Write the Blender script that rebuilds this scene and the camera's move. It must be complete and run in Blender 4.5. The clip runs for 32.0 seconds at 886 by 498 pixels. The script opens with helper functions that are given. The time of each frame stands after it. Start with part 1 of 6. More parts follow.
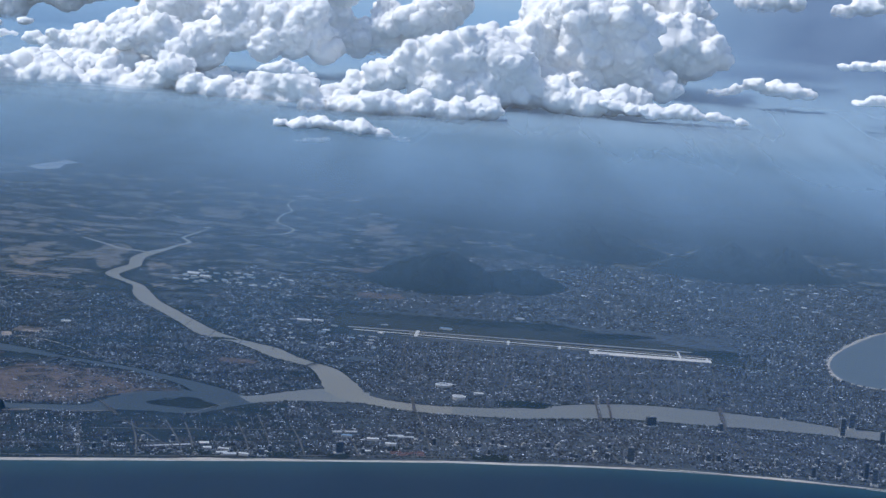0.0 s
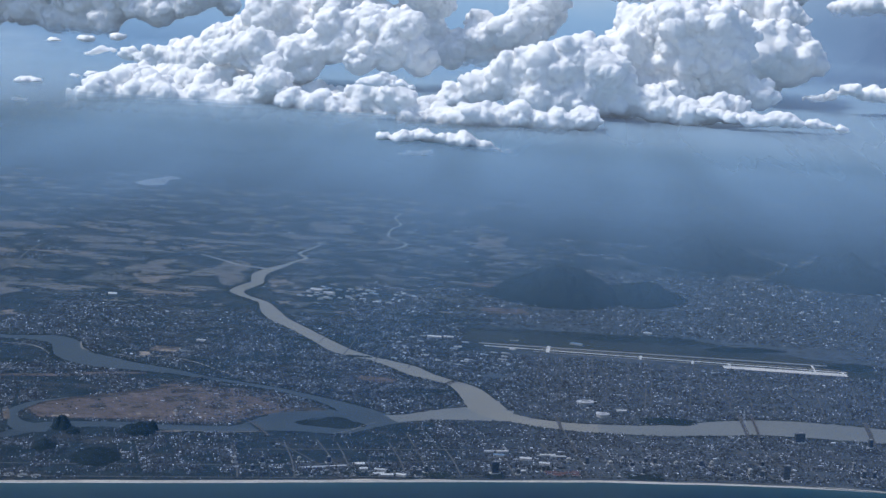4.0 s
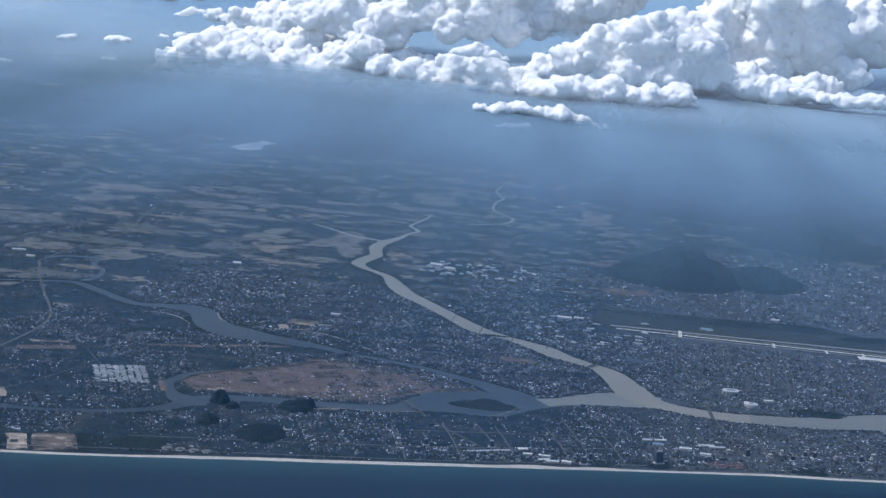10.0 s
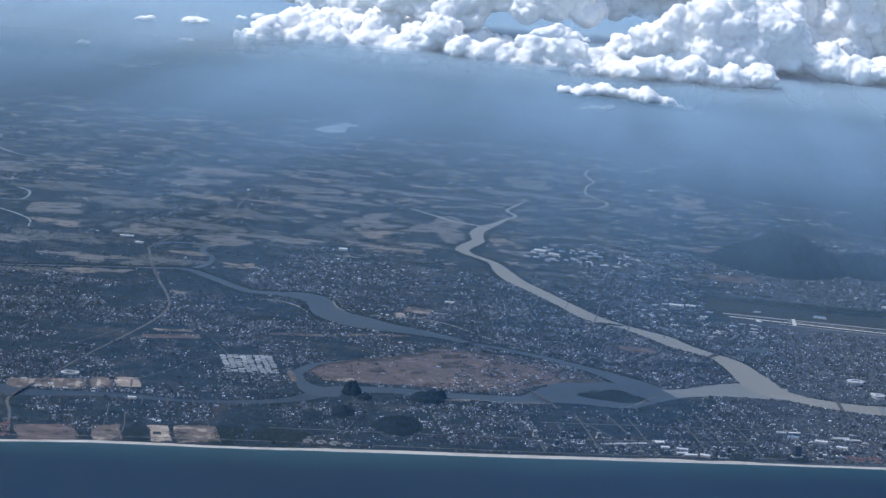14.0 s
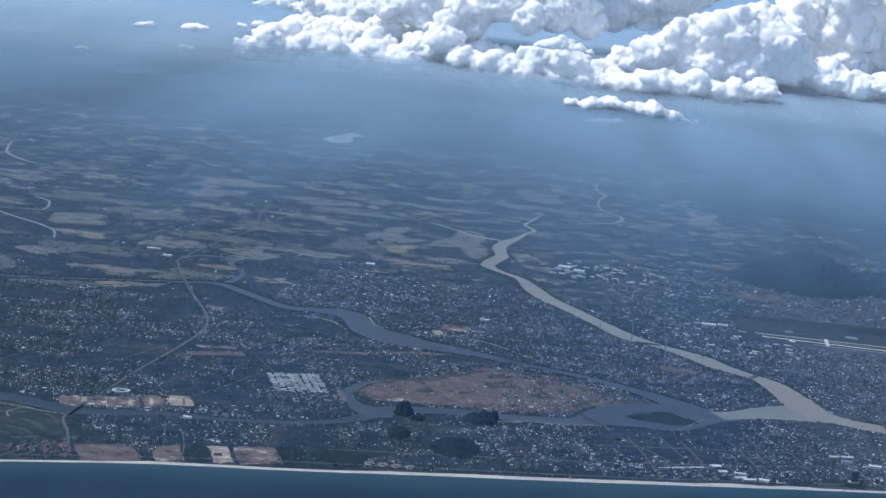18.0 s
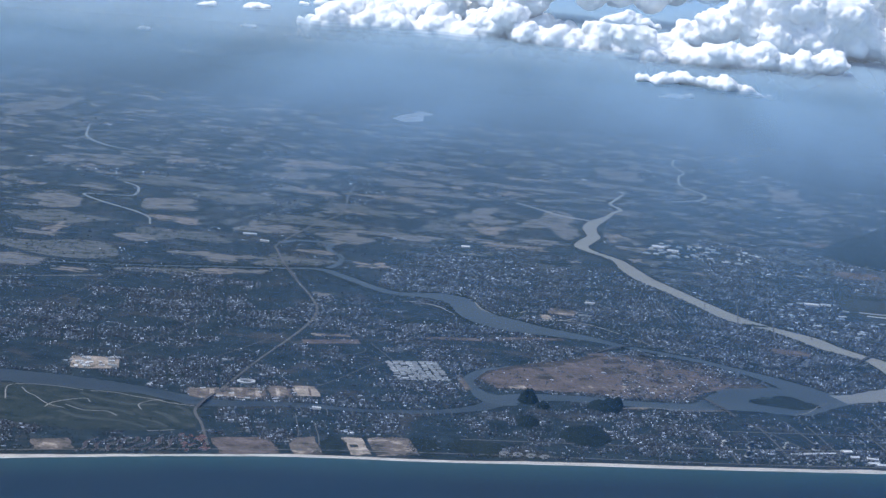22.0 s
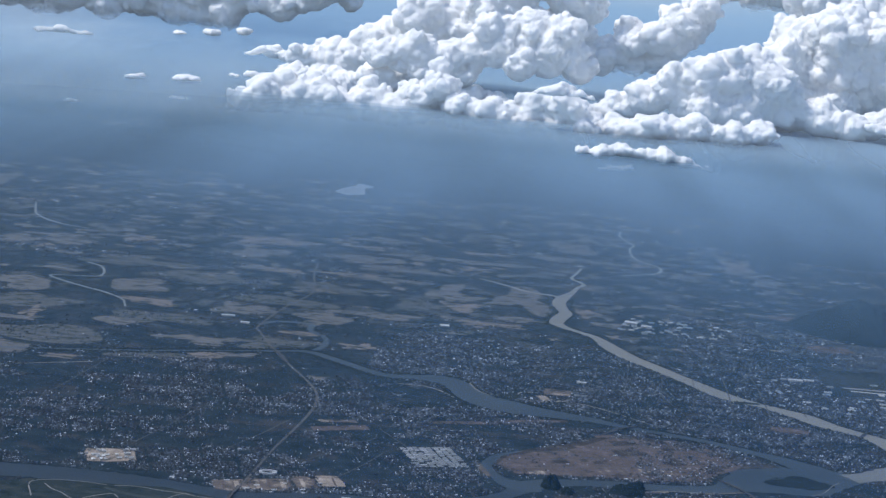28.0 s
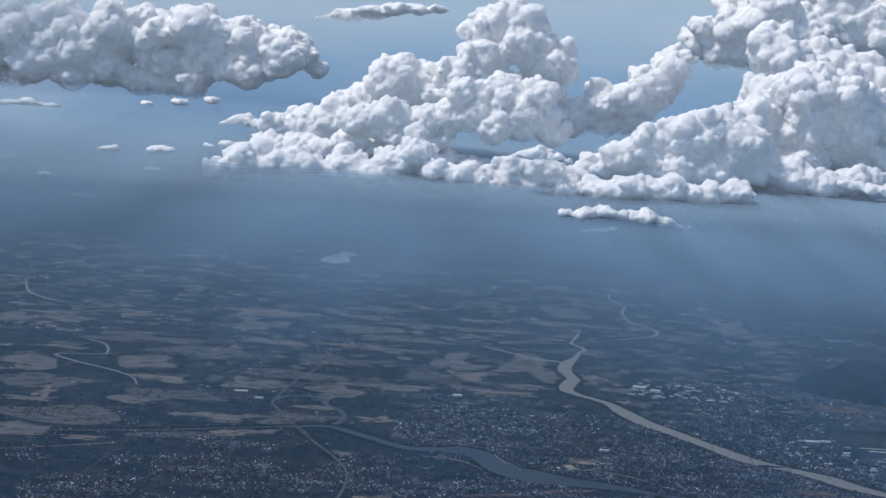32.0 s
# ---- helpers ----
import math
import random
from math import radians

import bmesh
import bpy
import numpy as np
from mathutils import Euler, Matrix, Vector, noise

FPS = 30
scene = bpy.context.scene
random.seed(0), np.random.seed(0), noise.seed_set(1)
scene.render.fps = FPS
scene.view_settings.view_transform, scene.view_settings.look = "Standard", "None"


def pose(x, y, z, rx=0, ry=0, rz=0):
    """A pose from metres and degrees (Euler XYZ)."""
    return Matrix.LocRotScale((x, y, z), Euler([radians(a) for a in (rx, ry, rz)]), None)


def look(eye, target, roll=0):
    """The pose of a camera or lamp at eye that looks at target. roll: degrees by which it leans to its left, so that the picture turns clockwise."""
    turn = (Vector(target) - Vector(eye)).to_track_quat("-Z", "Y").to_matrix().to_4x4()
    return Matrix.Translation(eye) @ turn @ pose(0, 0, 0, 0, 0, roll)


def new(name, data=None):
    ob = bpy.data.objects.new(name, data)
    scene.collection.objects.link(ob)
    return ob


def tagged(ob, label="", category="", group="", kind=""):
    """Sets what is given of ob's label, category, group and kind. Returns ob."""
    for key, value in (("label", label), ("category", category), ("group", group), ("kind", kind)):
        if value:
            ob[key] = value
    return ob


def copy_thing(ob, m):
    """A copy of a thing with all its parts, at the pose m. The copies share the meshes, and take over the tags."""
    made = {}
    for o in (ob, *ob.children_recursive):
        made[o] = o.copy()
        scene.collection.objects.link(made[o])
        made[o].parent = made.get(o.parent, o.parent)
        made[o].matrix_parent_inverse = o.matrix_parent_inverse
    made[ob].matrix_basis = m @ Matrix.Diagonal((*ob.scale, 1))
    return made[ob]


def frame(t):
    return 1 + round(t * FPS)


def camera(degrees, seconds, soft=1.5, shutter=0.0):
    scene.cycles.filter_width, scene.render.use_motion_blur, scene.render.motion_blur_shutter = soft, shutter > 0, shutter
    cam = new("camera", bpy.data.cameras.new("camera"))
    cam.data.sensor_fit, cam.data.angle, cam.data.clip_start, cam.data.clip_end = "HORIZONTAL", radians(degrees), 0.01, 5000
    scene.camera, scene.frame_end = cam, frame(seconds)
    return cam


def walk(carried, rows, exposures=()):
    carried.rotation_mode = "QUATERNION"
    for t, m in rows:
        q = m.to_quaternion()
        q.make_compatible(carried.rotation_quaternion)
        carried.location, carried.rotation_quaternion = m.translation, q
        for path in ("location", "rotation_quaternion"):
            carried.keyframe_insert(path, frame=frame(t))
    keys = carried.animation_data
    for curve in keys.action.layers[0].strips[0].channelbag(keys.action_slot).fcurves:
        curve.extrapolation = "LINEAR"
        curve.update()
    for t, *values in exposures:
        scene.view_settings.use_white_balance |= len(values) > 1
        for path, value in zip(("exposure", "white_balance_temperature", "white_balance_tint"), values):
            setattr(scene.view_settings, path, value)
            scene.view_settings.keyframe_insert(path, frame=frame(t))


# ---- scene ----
cam = camera(27.91, 32.0, soft=1.5)
PATH = [
    (0, 258.49, -3.39, 331.27, 81.870, -4.295, 1.999),
    (0.5, 250.72, -3.18, 331.81, 81.455, -4.097, 2.120),
    (1, 242.93, -2.98, 332.35, 81.231, -3.931, 2.576),
    (1.5, 235.12, -2.79, 332.90, 81.081, -3.860, 2.935),
    (2, 227.29, -2.60, 333.44, 81.171, -3.638, 3.060),
    (2.5, 219.44, -2.42, 333.99, 81.559, -3.480, 3.203),
    (3, 211.57, -2.24, 334.55, 81.820, -3.424, 3.346),
    (3.5, 203.69, -2.07, 335.10, 81.991, -3.454, 3.631),
    (4, 195.78, -1.91, 335.66, 81.945, -3.382, 4.045),
    (4.5, 187.85, -1.75, 336.23, 81.765, -3.357, 4.298),
    (6.5, 155.94, -1.20, 338.51, 81.323, -4.336, 4.956),
    (7, 147.91, -1.07, 339.08, 81.265, -4.547, 5.052),
    (7.5, 139.86, -0.96, 339.66, 81.357, -4.528, 4.979),
    (8, 131.79, -0.85, 340.25, 81.306, -4.564, 5.034),
    (8.5, 123.70, -0.75, 340.83, 81.068, -4.768, 5.145),
    (9, 115.60, -0.65, 341.42, 81.081, -4.792, 5.284),
    (9.5, 107.47, -0.56, 342.02, 80.917, -4.953, 5.473),
    (10, 99.32, -0.48, 342.61, 80.663, -4.983, 5.480),
    (10.5, 91.16, -0.40, 343.21, 80.617, -4.013, 6.458),
    (11, 82.97, -0.33, 343.81, 81.039, -3.741, 7.413),
    (11.5, 74.76, -0.27, 344.42, 80.930, -3.687, 6.979),
    (12, 66.53, -0.21, 345.03, 80.303, -3.512, 6.640),
    (12.5, 58.29, -0.16, 345.64, 80.330, -3.821, 6.901),
    (13, 50.02, -0.12, 346.25, 80.378, -4.126, 7.146),
    (13.5, 41.73, -0.08, 346.87, 80.134, -4.418, 7.101),
    (14, 33.43, -0.05, 347.49, 79.759, -4.786, 6.928),
    (14.5, 25.10, -0.03, 348.11, 79.805, -4.802, 6.872),
    (15, 16.75, -0.01, 348.74, 80.009, -5.049, 6.911),
    (15.5, 8.39, -0.00, 349.37, 79.865, -5.587, 6.869),
    (17.5, -25.28, -0.03, 351.92, 80.117, -5.391, 6.030),
    (18, -33.74, -0.05, 352.56, 79.980, -5.549, 5.941),
    (18.5, -42.23, -0.08, 353.21, 80.107, -5.628, 6.133),
    (19, -50.74, -0.12, 353.86, 80.146, -5.650, 6.375),
    (19.5, -59.26, -0.16, 354.51, 79.841, -5.466, 6.267),
    (20, -67.81, -0.21, 355.17, 79.400, -5.280, 5.956),
    (20.5, -76.37, -0.27, 355.83, 79.278, -5.388, 6.446),
    (21, -84.96, -0.33, 356.49, 78.750, -5.665, 7.119),
    (21.5, -93.57, -0.40, 357.16, 78.292, -4.777, 7.942),
    (22, -102.19, -0.48, 357.83, 78.964, -4.721, 6.834),
    (22.5, -110.84, -0.56, 358.50, 78.997, -4.404, 6.110),
    (23, -119.50, -0.65, 359.17, 78.413, -3.305, 6.122),
    (23.5, -128.19, -0.75, 359.85, 79.610, -3.466, 6.310),
    (24, -136.89, -0.85, 360.53, 79.562, -3.370, 6.524),
    (24.5, -145.62, -0.96, 361.21, 77.787, -2.368, 6.239),
    (25, -154.36, -1.07, 361.90, 78.704, -2.513, 5.390),
    (25.5, -163.13, -1.20, 362.59, 80.948, -3.250, 4.252),
    (27.5, -198.38, -1.75, 365.38, 81.090, -4.663, 3.345),
    (28, -207.25, -1.91, 366.09, 81.274, -4.818, 2.940),
    (28.5, -216.13, -2.07, 366.80, 81.275, -5.111, 2.614),
    (29, -225.04, -2.24, 367.51, 81.306, -5.113, 2.407),
    (29.5, -233.96, -2.42, 368.22, 81.889, -4.971, 2.381),
    (30, -242.91, -2.60, 368.94, 82.959, -4.203, 1.970),
    (30.5, -251.87, -2.79, 369.66, 83.943, -3.606, 1.362),
    (31, -260.85, -2.98, 370.38, 83.980, -3.854, 0.849),
    (31.5, -269.86, -3.18, 371.11, 83.813, -4.161, 0.901),
    (32, -278.88, -3.39, 371.84, 83.329, -3.724, 0.931),
]
walk(cam, [(t, pose(x, y, z, rx, ry, rz)) for t, x, y, z, rx, ry, rz in PATH],
     exposures=[(0, 0.03, 6050, 10), (2, 0.1, 6050, 10), (4, -0.02, 6050, 10), (9, 0.06, 6050, 10), (13, 0.26, 6100, 10), (19, 0.26, 6100, 10), (21, 0.36, 6100, 10), (22, 0.44, 6100, 10), (23, 0.42, 6150, 10), (24, 0.3, 6150, 10), (25, 0.4, 6150, 10), (28, 0.03, 6140, 10), (30, -0.18, 6190, 10), (32, -0.26, 6290, 10)])

# The place is a coastal plain at one tenth of its true size: 1 unit is 10 m of land.

# ---- sky and sun ----
SUN_HEIGHT, SUN_TURN = 58.0, -102.0    # degrees above the horizon; clockwise from straight inland
world = bpy.data.worlds.new("sky")
scene.world = world
world.use_nodes = True
wt = world.node_tree
sky = wt.nodes.new("ShaderNodeTexSky")
sky.sky_type = "NISHITA"
sky.sun_disc = False
sky.sun_elevation = radians(SUN_HEIGHT)
sky.sun_rotation = radians(SUN_TURN)
sky.altitude = 1500
sky.dust_density = 1.0
wt.nodes["Background"].inputs["Strength"].default_value = 0.15
wt.links.new(sky.outputs["Color"], wt.nodes["Background"].inputs["Color"])
sun_data = bpy.data.lights.new("sun", "SUN")
sun_data.energy, sun_data.angle, sun_data.color = 3.15, radians(9.0), (1.0, 0.94, 0.86)
sun = new("sun", sun_data)
to_sun = Vector((math.sin(radians(SUN_TURN)) * math.cos(radians(SUN_HEIGHT)),
                 math.cos(radians(SUN_TURN)) * math.cos(radians(SUN_HEIGHT)), math.sin(radians(SUN_HEIGHT))))
sun.matrix_world = look(to_sun * 4000, (0, 0, 0))


# ---- materials ----
def material(name):
    m = bpy.data.materials.new(name)
    m.use_nodes = True
    return m, m.node_tree, m.node_tree.nodes["Principled BSDF"]


def node(tree, kind, **inputs):
    n = tree.nodes.new(kind)
    for k, v in inputs.items():
        n.inputs[k.replace("_", " ")].default_value = v
    return n


def scaled(tree, sx, sy=None, sz=None):
    """World position times a scale."""
    g = tree.nodes.new("ShaderNodeNewGeometry")
    m = tree.nodes.new("ShaderNodeVectorMath")
    m.operation = "MULTIPLY"
    m.inputs[1].default_value = (sx, sy or sx, sz or sx)
    tree.links.new(g.outputs["Position"], m.inputs[0])
    return m.outputs[0]


def fractal(tree, where, detail=6.0, rough=0.6):
    n = node(tree, "ShaderNodeTexNoise", Scale=1.0, Detail=detail, Roughness=rough)
    tree.links.new(where, n.inputs["Vector"])
    return n.outputs["Fac"]


def ramp(tree, value, *stops, smooth=False):
    r = tree.nodes.new("ShaderNodeValToRGB")
    if smooth:
        r.color_ramp.interpolation = "EASE"
    els = r.color_ramp.elements
    while len(els) < len(stops):
        els.new(0.5)
    for e, (p, c) in zip(els, stops):
        e.position, e.color = p, (*c, 1) if len(c) == 3 else c
    tree.links.new(value, r.inputs["Fac"])
    return r.outputs["Color"]


def blend(tree, fac, a, b, mode="MIX"):
    m = tree.nodes.new("ShaderNodeMix")
    m.data_type, m.blend_type = "RGBA", mode
    for sock, v in ((m.inputs[0], fac), (m.inputs[6], a), (m.inputs[7], b)):
        if isinstance(v, bpy.types.NodeSocket):
            tree.links.new(v, sock)
        elif isinstance(v, (int, float)):
            sock.default_value = v
        else:
            sock.default_value = (*v, 1)
    return m.outputs[2]


def bumped(tree, bsdf, height, strength, distance):
    b = node(tree, "ShaderNodeBump", Strength=strength, Distance=distance)
    tree.links.new(height, b.inputs["Height"])
    tree.links.new(b.outputs["Normal"], bsdf.inputs["Normal"])


def soil(name, dark, light, scale=0.08, stretch=1.0, rough=0.95, fleck=0.25):
    """Earth, sand, field, concrete: two tones at two scales with fine flecks."""
    m, t, b = material(name)
    big = fractal(t, scaled(t, scale * 0.25, scale * 0.25 * stretch), 4)
    fine = fractal(t, scaled(t, scale * 3, scale * 3 * stretch), 8, 0.7)
    c = blend(t, ramp(t, big, (0.35, (0, 0, 0)), (0.65, (1, 1, 1))), dark, light)
    c = blend(t, fleck, c, ramp(t, fine, (0.3, (0.02, 0.02, 0.02)), (0.7, (1, 1, 1))), "OVERLAY")
    t.links.new(c, b.inputs["Base Color"])
    b.inputs["Roughness"].default_value = rough
    b.inputs["Specular IOR Level"].default_value = 0.2
    bumped(t, b, fine, 0.4, 0.3)
    return m


def water(name, colour, tint, rough, scale):
    m, t, b = material(name)
    n = fractal(t, scaled(t, scale, scale * 2.2), 6, 0.65)
    big = fractal(t, scaled(t, 0.006, 0.012), 5, 0.6)
    t.links.new(blend(t, ramp(t, big, (0.3, (0, 0, 0)), (0.7, (1, 1, 1))), colour, tint), b.inputs["Base Color"])
    b.inputs["Roughness"].default_value = rough
    b.inputs["Specular IOR Level"].default_value = 0.07
    bumped(t, b, n, 0.25, 0.15)
    return m


def ground_material():
    m, t, b = material("land")
    wide = fractal(t, scaled(t, 0.010, 0.012), 5)
    mid = fractal(t, scaled(t, 0.06, 0.07), 8, 0.68)
    fine = fractal(t, scaled(t, 0.7), 6, 0.7)
    # green and paved tones hold a blue cast put in for haze
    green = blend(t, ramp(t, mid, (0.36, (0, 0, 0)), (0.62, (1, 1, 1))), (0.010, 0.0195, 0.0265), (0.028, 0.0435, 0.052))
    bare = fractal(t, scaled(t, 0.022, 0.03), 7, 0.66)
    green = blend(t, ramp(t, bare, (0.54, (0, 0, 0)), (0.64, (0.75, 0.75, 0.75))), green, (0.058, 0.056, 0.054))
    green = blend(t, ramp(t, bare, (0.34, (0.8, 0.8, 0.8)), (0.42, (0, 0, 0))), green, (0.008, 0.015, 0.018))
    cell = node(t, "ShaderNodeTexVoronoi", Scale=1.0, Randomness=1.0)
    t.links.new(scaled(t, 0.055, 0.05), cell.inputs["Vector"])
    sep = t.nodes.new("ShaderNodeSeparateColor")
    t.links.new(cell.outputs["Color"], sep.inputs["Color"])
    parcel = ramp(t, sep.outputs["Red"], (0.0, (0.010, 0.019, 0.022)), (0.45, (0.024, 0.035, 0.036)), (0.7, (0.052, 0.058, 0.058)), (1.0, (0.13, 0.13, 0.122)))
    g = t.nodes.new("ShaderNodeNewGeometry")
    xyz = t.nodes.new("ShaderNodeSeparateXYZ")
    t.links.new(g.outputs["Position"], xyz.inputs[0])
    # farmed country lies inland, to the south
    inland = node(t, "ShaderNodeMapRange", From_Min=1600.0, From_Max=2000.0)
    t.links.new(xyz.outputs["Y"], inland.inputs["Value"])
    farm = t.nodes.new("ShaderNodeMath")
    farm.operation = "MULTIPLY"
    t.links.new(inland.outputs[0], farm.inputs[0])
    t.links.new(ramp(t, wide, (0.42, (0.05, 0.05, 0.05)), (0.58, (1, 1, 1))), farm.inputs[1])
    c = blend(t, farm.outputs[0], green, parcel)
    # paved ground of the city, north of the fork
    east = node(t, "ShaderNodeMapRange", From_Min=110.0, From_Max=210.0)
    t.links.new(xyz.outputs["X"], east.inputs["Value"])
    edge = node(t, "ShaderNodeMapRange", From_Min=2300.0, From_Max=2050.0)
    t.links.new(xyz.outputs["Y"], edge.inputs["Value"])
    town = t.nodes.new("ShaderNodeMath")
    town.operation = "MULTIPLY"
    t.links.new(east.outputs[0], town.inputs[0])
    t.links.new(edge.outputs[0], town.inputs[1])
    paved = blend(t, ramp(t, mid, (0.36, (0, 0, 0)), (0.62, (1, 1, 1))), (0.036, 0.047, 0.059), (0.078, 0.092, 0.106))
    c = blend(t, town.outputs[0], c, paved)
    c = blend(t, 0.35, c, ramp(t, fine, (0.3, (0.05, 0.05, 0.05)), (0.7, (0.95, 0.95, 0.95))), "OVERLAY")
    t.links.new(c, b.inputs["Base Color"])
    b.inputs["Roughness"].default_value = 1.0
    b.inputs["Specular IOR Level"].default_value = 0.1
    bumped(t, b, fine, 0.5, 0.4)
    return m


def field_material(name, dull, bright):
    """Dry paddies: pale strips cut up by dark hedges and wet hollows."""
    m, t, b = material(name)
    strip = fractal(t, scaled(t, 0.05, 0.13), 8, 0.66)
    fine = fractal(t, scaled(t, 0.4), 6, 0.7)
    c = blend(t, ramp(t, fine, (0.3, (0, 0, 0)), (0.7, (1, 1, 1))), dull, bright)
    c = blend(t, ramp(t, strip, (0.41, (1, 1, 1)), (0.49, (0.0, 0.0, 0.0))), c, (0.030, 0.040, 0.034))
    t.links.new(c, b.inputs["Base Color"])
    b.inputs["Roughness"].default_value = 1.0
    b.inputs["Specular IOR Level"].default_value = 0.1
    return m


def lot_material(name, scrub, earth, sand):
    """Cleared ground: scrub, brown earth and pale sand in patches, with faint wheel lines."""
    m, t, b = material(name)
    big = fractal(t, scaled(t, 0.07, 0.09), 6, 0.62)
    fine = fractal(t, scaled(t, 0.5), 6, 0.7)
    c = ramp(t, big, (0.38, scrub), (0.46, earth), (0.54, earth), (0.63, sand))
    c = blend(t, 0.3, c, ramp(t, fine, (0.3, (0.1, 0.1, 0.1)), (0.7, (0.9, 0.9, 0.9))), "OVERLAY")
    t.links.new(c, b.inputs["Base Color"])
    b.inputs["Roughness"].default_value = 1.0
    b.inputs["Specular IOR Level"].default_value = 0.1
    bumped(t, b, fine, 0.4, 0.3)
    return m


def forest_material():
    m, t, b = material("forest")
    f = fractal(t, scaled(t, 0.35), 9, 0.7)
    big = fractal(t, scaled(t, 0.03), 5)
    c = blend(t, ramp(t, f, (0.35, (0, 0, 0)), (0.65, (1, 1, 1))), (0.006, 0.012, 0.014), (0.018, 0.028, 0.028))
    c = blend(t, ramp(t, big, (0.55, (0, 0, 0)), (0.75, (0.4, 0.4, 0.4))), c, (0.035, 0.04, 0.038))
    t.links.new(c, b.inputs["Base Color"])
    b.inputs["Roughness"].default_value = 1.0
    b.inputs["Specular IOR Level"].default_value = 0.1
    bumped(t, b, f, 0.8, 1.0)
    return m


def island_material(name, roofs, walls, rough=0.8):
    """Many small buildings or trees in one mesh: each takes its own tone; tops and sides differ."""
    m, t, b = material(name)
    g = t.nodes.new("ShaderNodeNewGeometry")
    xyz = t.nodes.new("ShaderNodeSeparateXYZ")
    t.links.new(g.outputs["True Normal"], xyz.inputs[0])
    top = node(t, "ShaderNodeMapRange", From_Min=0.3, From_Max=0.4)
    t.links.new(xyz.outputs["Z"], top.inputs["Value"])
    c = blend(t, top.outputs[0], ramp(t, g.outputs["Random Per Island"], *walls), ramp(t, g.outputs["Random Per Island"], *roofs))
    area = fractal(t, scaled(t, 0.035), 4, 0.6)
    c = blend(t, 1.0, c, ramp(t, area, (0.35, (0.45, 0.46, 0.48)), (0.65, (1, 1, 1))), "MULTIPLY")
    f = fractal(t, scaled(t, 2.5), 4, 0.7)
    c = blend(t, 0.3, c, ramp(t, f, (0.3, (0.1, 0.1, 0.1)), (0.7, (0.9, 0.9, 0.9))), "OVERLAY")
    t.links.new(c, b.inputs["Base Color"])
    b.inputs["Roughness"].default_value = rough
    b.inputs["Specular IOR Level"].default_value = 0.35
    return m


def plain(name, colour, rough=0.7, spread=0.15, scale=1.2, metal=0.0):
    """Painted, rendered or rolled surfaces with a little dirt; each object has its own tone."""
    m, t, b = material(name)
    f = fractal(t, scaled(t, scale), 7, 0.65)
    info = t.nodes.new("ShaderNodeObjectInfo")
    lo, hi = 1 - spread, 1 + spread
    c = blend(t, 1.0, colour, ramp(t, f, (0.25, (lo, lo, lo * 0.97)), (0.75, (1, 1, 1))), "MULTIPLY")
    c = blend(t, 1.0, c, ramp(t, info.outputs["Random"], (0.0, (0.72, 0.74, 0.76)), (1.0, (1, 0.98, 0.95))), "MULTIPLY")
    t.links.new(c, b.inputs["Base Color"])
    b.inputs["Roughness"].default_value = rough
    b.inputs["Metallic"].default_value = metal
    return m


def cloud_material(name, fade):
    """Billows of mist: light sinks deep into them; they thin out towards the base."""
    m, t, b = material(name)
    f = fractal(t, scaled(t, 0.22), 9, 0.66)
    c = ramp(t, f, (0.3, (0.81, 0.81, 0.805)), (0.7, (0.90, 0.895, 0.885)))
    bump = node(t, "ShaderNodeBump", Strength=0.45, Distance=3.0)
    t.links.new(f, bump.inputs["Height"])
    b.subsurface_method = "RANDOM_WALK"
    b.inputs["Subsurface Weight"].default_value = 1.0
    b.inputs["Subsurface Radius"].default_value = (1.0, 1.0, 1.0)
    b.inputs["Subsurface Scale"].default_value = 11.0
    b.inputs["Roughness"].default_value = 1.0
    b.inputs["Specular IOR Level"].default_value = 0.0
    t.links.new(c, b.inputs["Base Color"])
    t.links.new(bump.outputs["Normal"], b.inputs["Normal"])
    co = t.nodes.new("ShaderNodeTexCoord")
    xyz = t.nodes.new("ShaderNodeSeparateXYZ")
    t.links.new(co.outputs["Object"], xyz.inputs[0])
    ragged = fractal(t, scaled(t, 0.03), 7, 0.65)
    up = t.nodes.new("ShaderNodeMath")
    up.operation = "MULTIPLY_ADD"
    t.links.new(ragged, up.inputs[0])
    up.inputs[1].default_value = -2.0 * fade
    t.links.new(xyz.outputs["Z"], up.inputs[2])
    low = node(t, "ShaderNodeMapRange", From_Min=-0.75 * fade, From_Max=0.7 * fade, To_Min=0.0, To_Max=1.0)
    t.links.new(up.outputs[0], low.inputs["Value"])
    clear = t.nodes.new("ShaderNodeBsdfTransparent")
    whole = t.nodes.new("ShaderNodeMixShader")
    t.links.new(low.outputs[0], whole.inputs[0])
    t.links.new(clear.outputs[0], whole.inputs[1])
    t.links.new(b.outputs[0], whole.inputs[2])
    t.links.new(whole.outputs[0], t.nodes["Material Output"].inputs["Surface"])
    return m


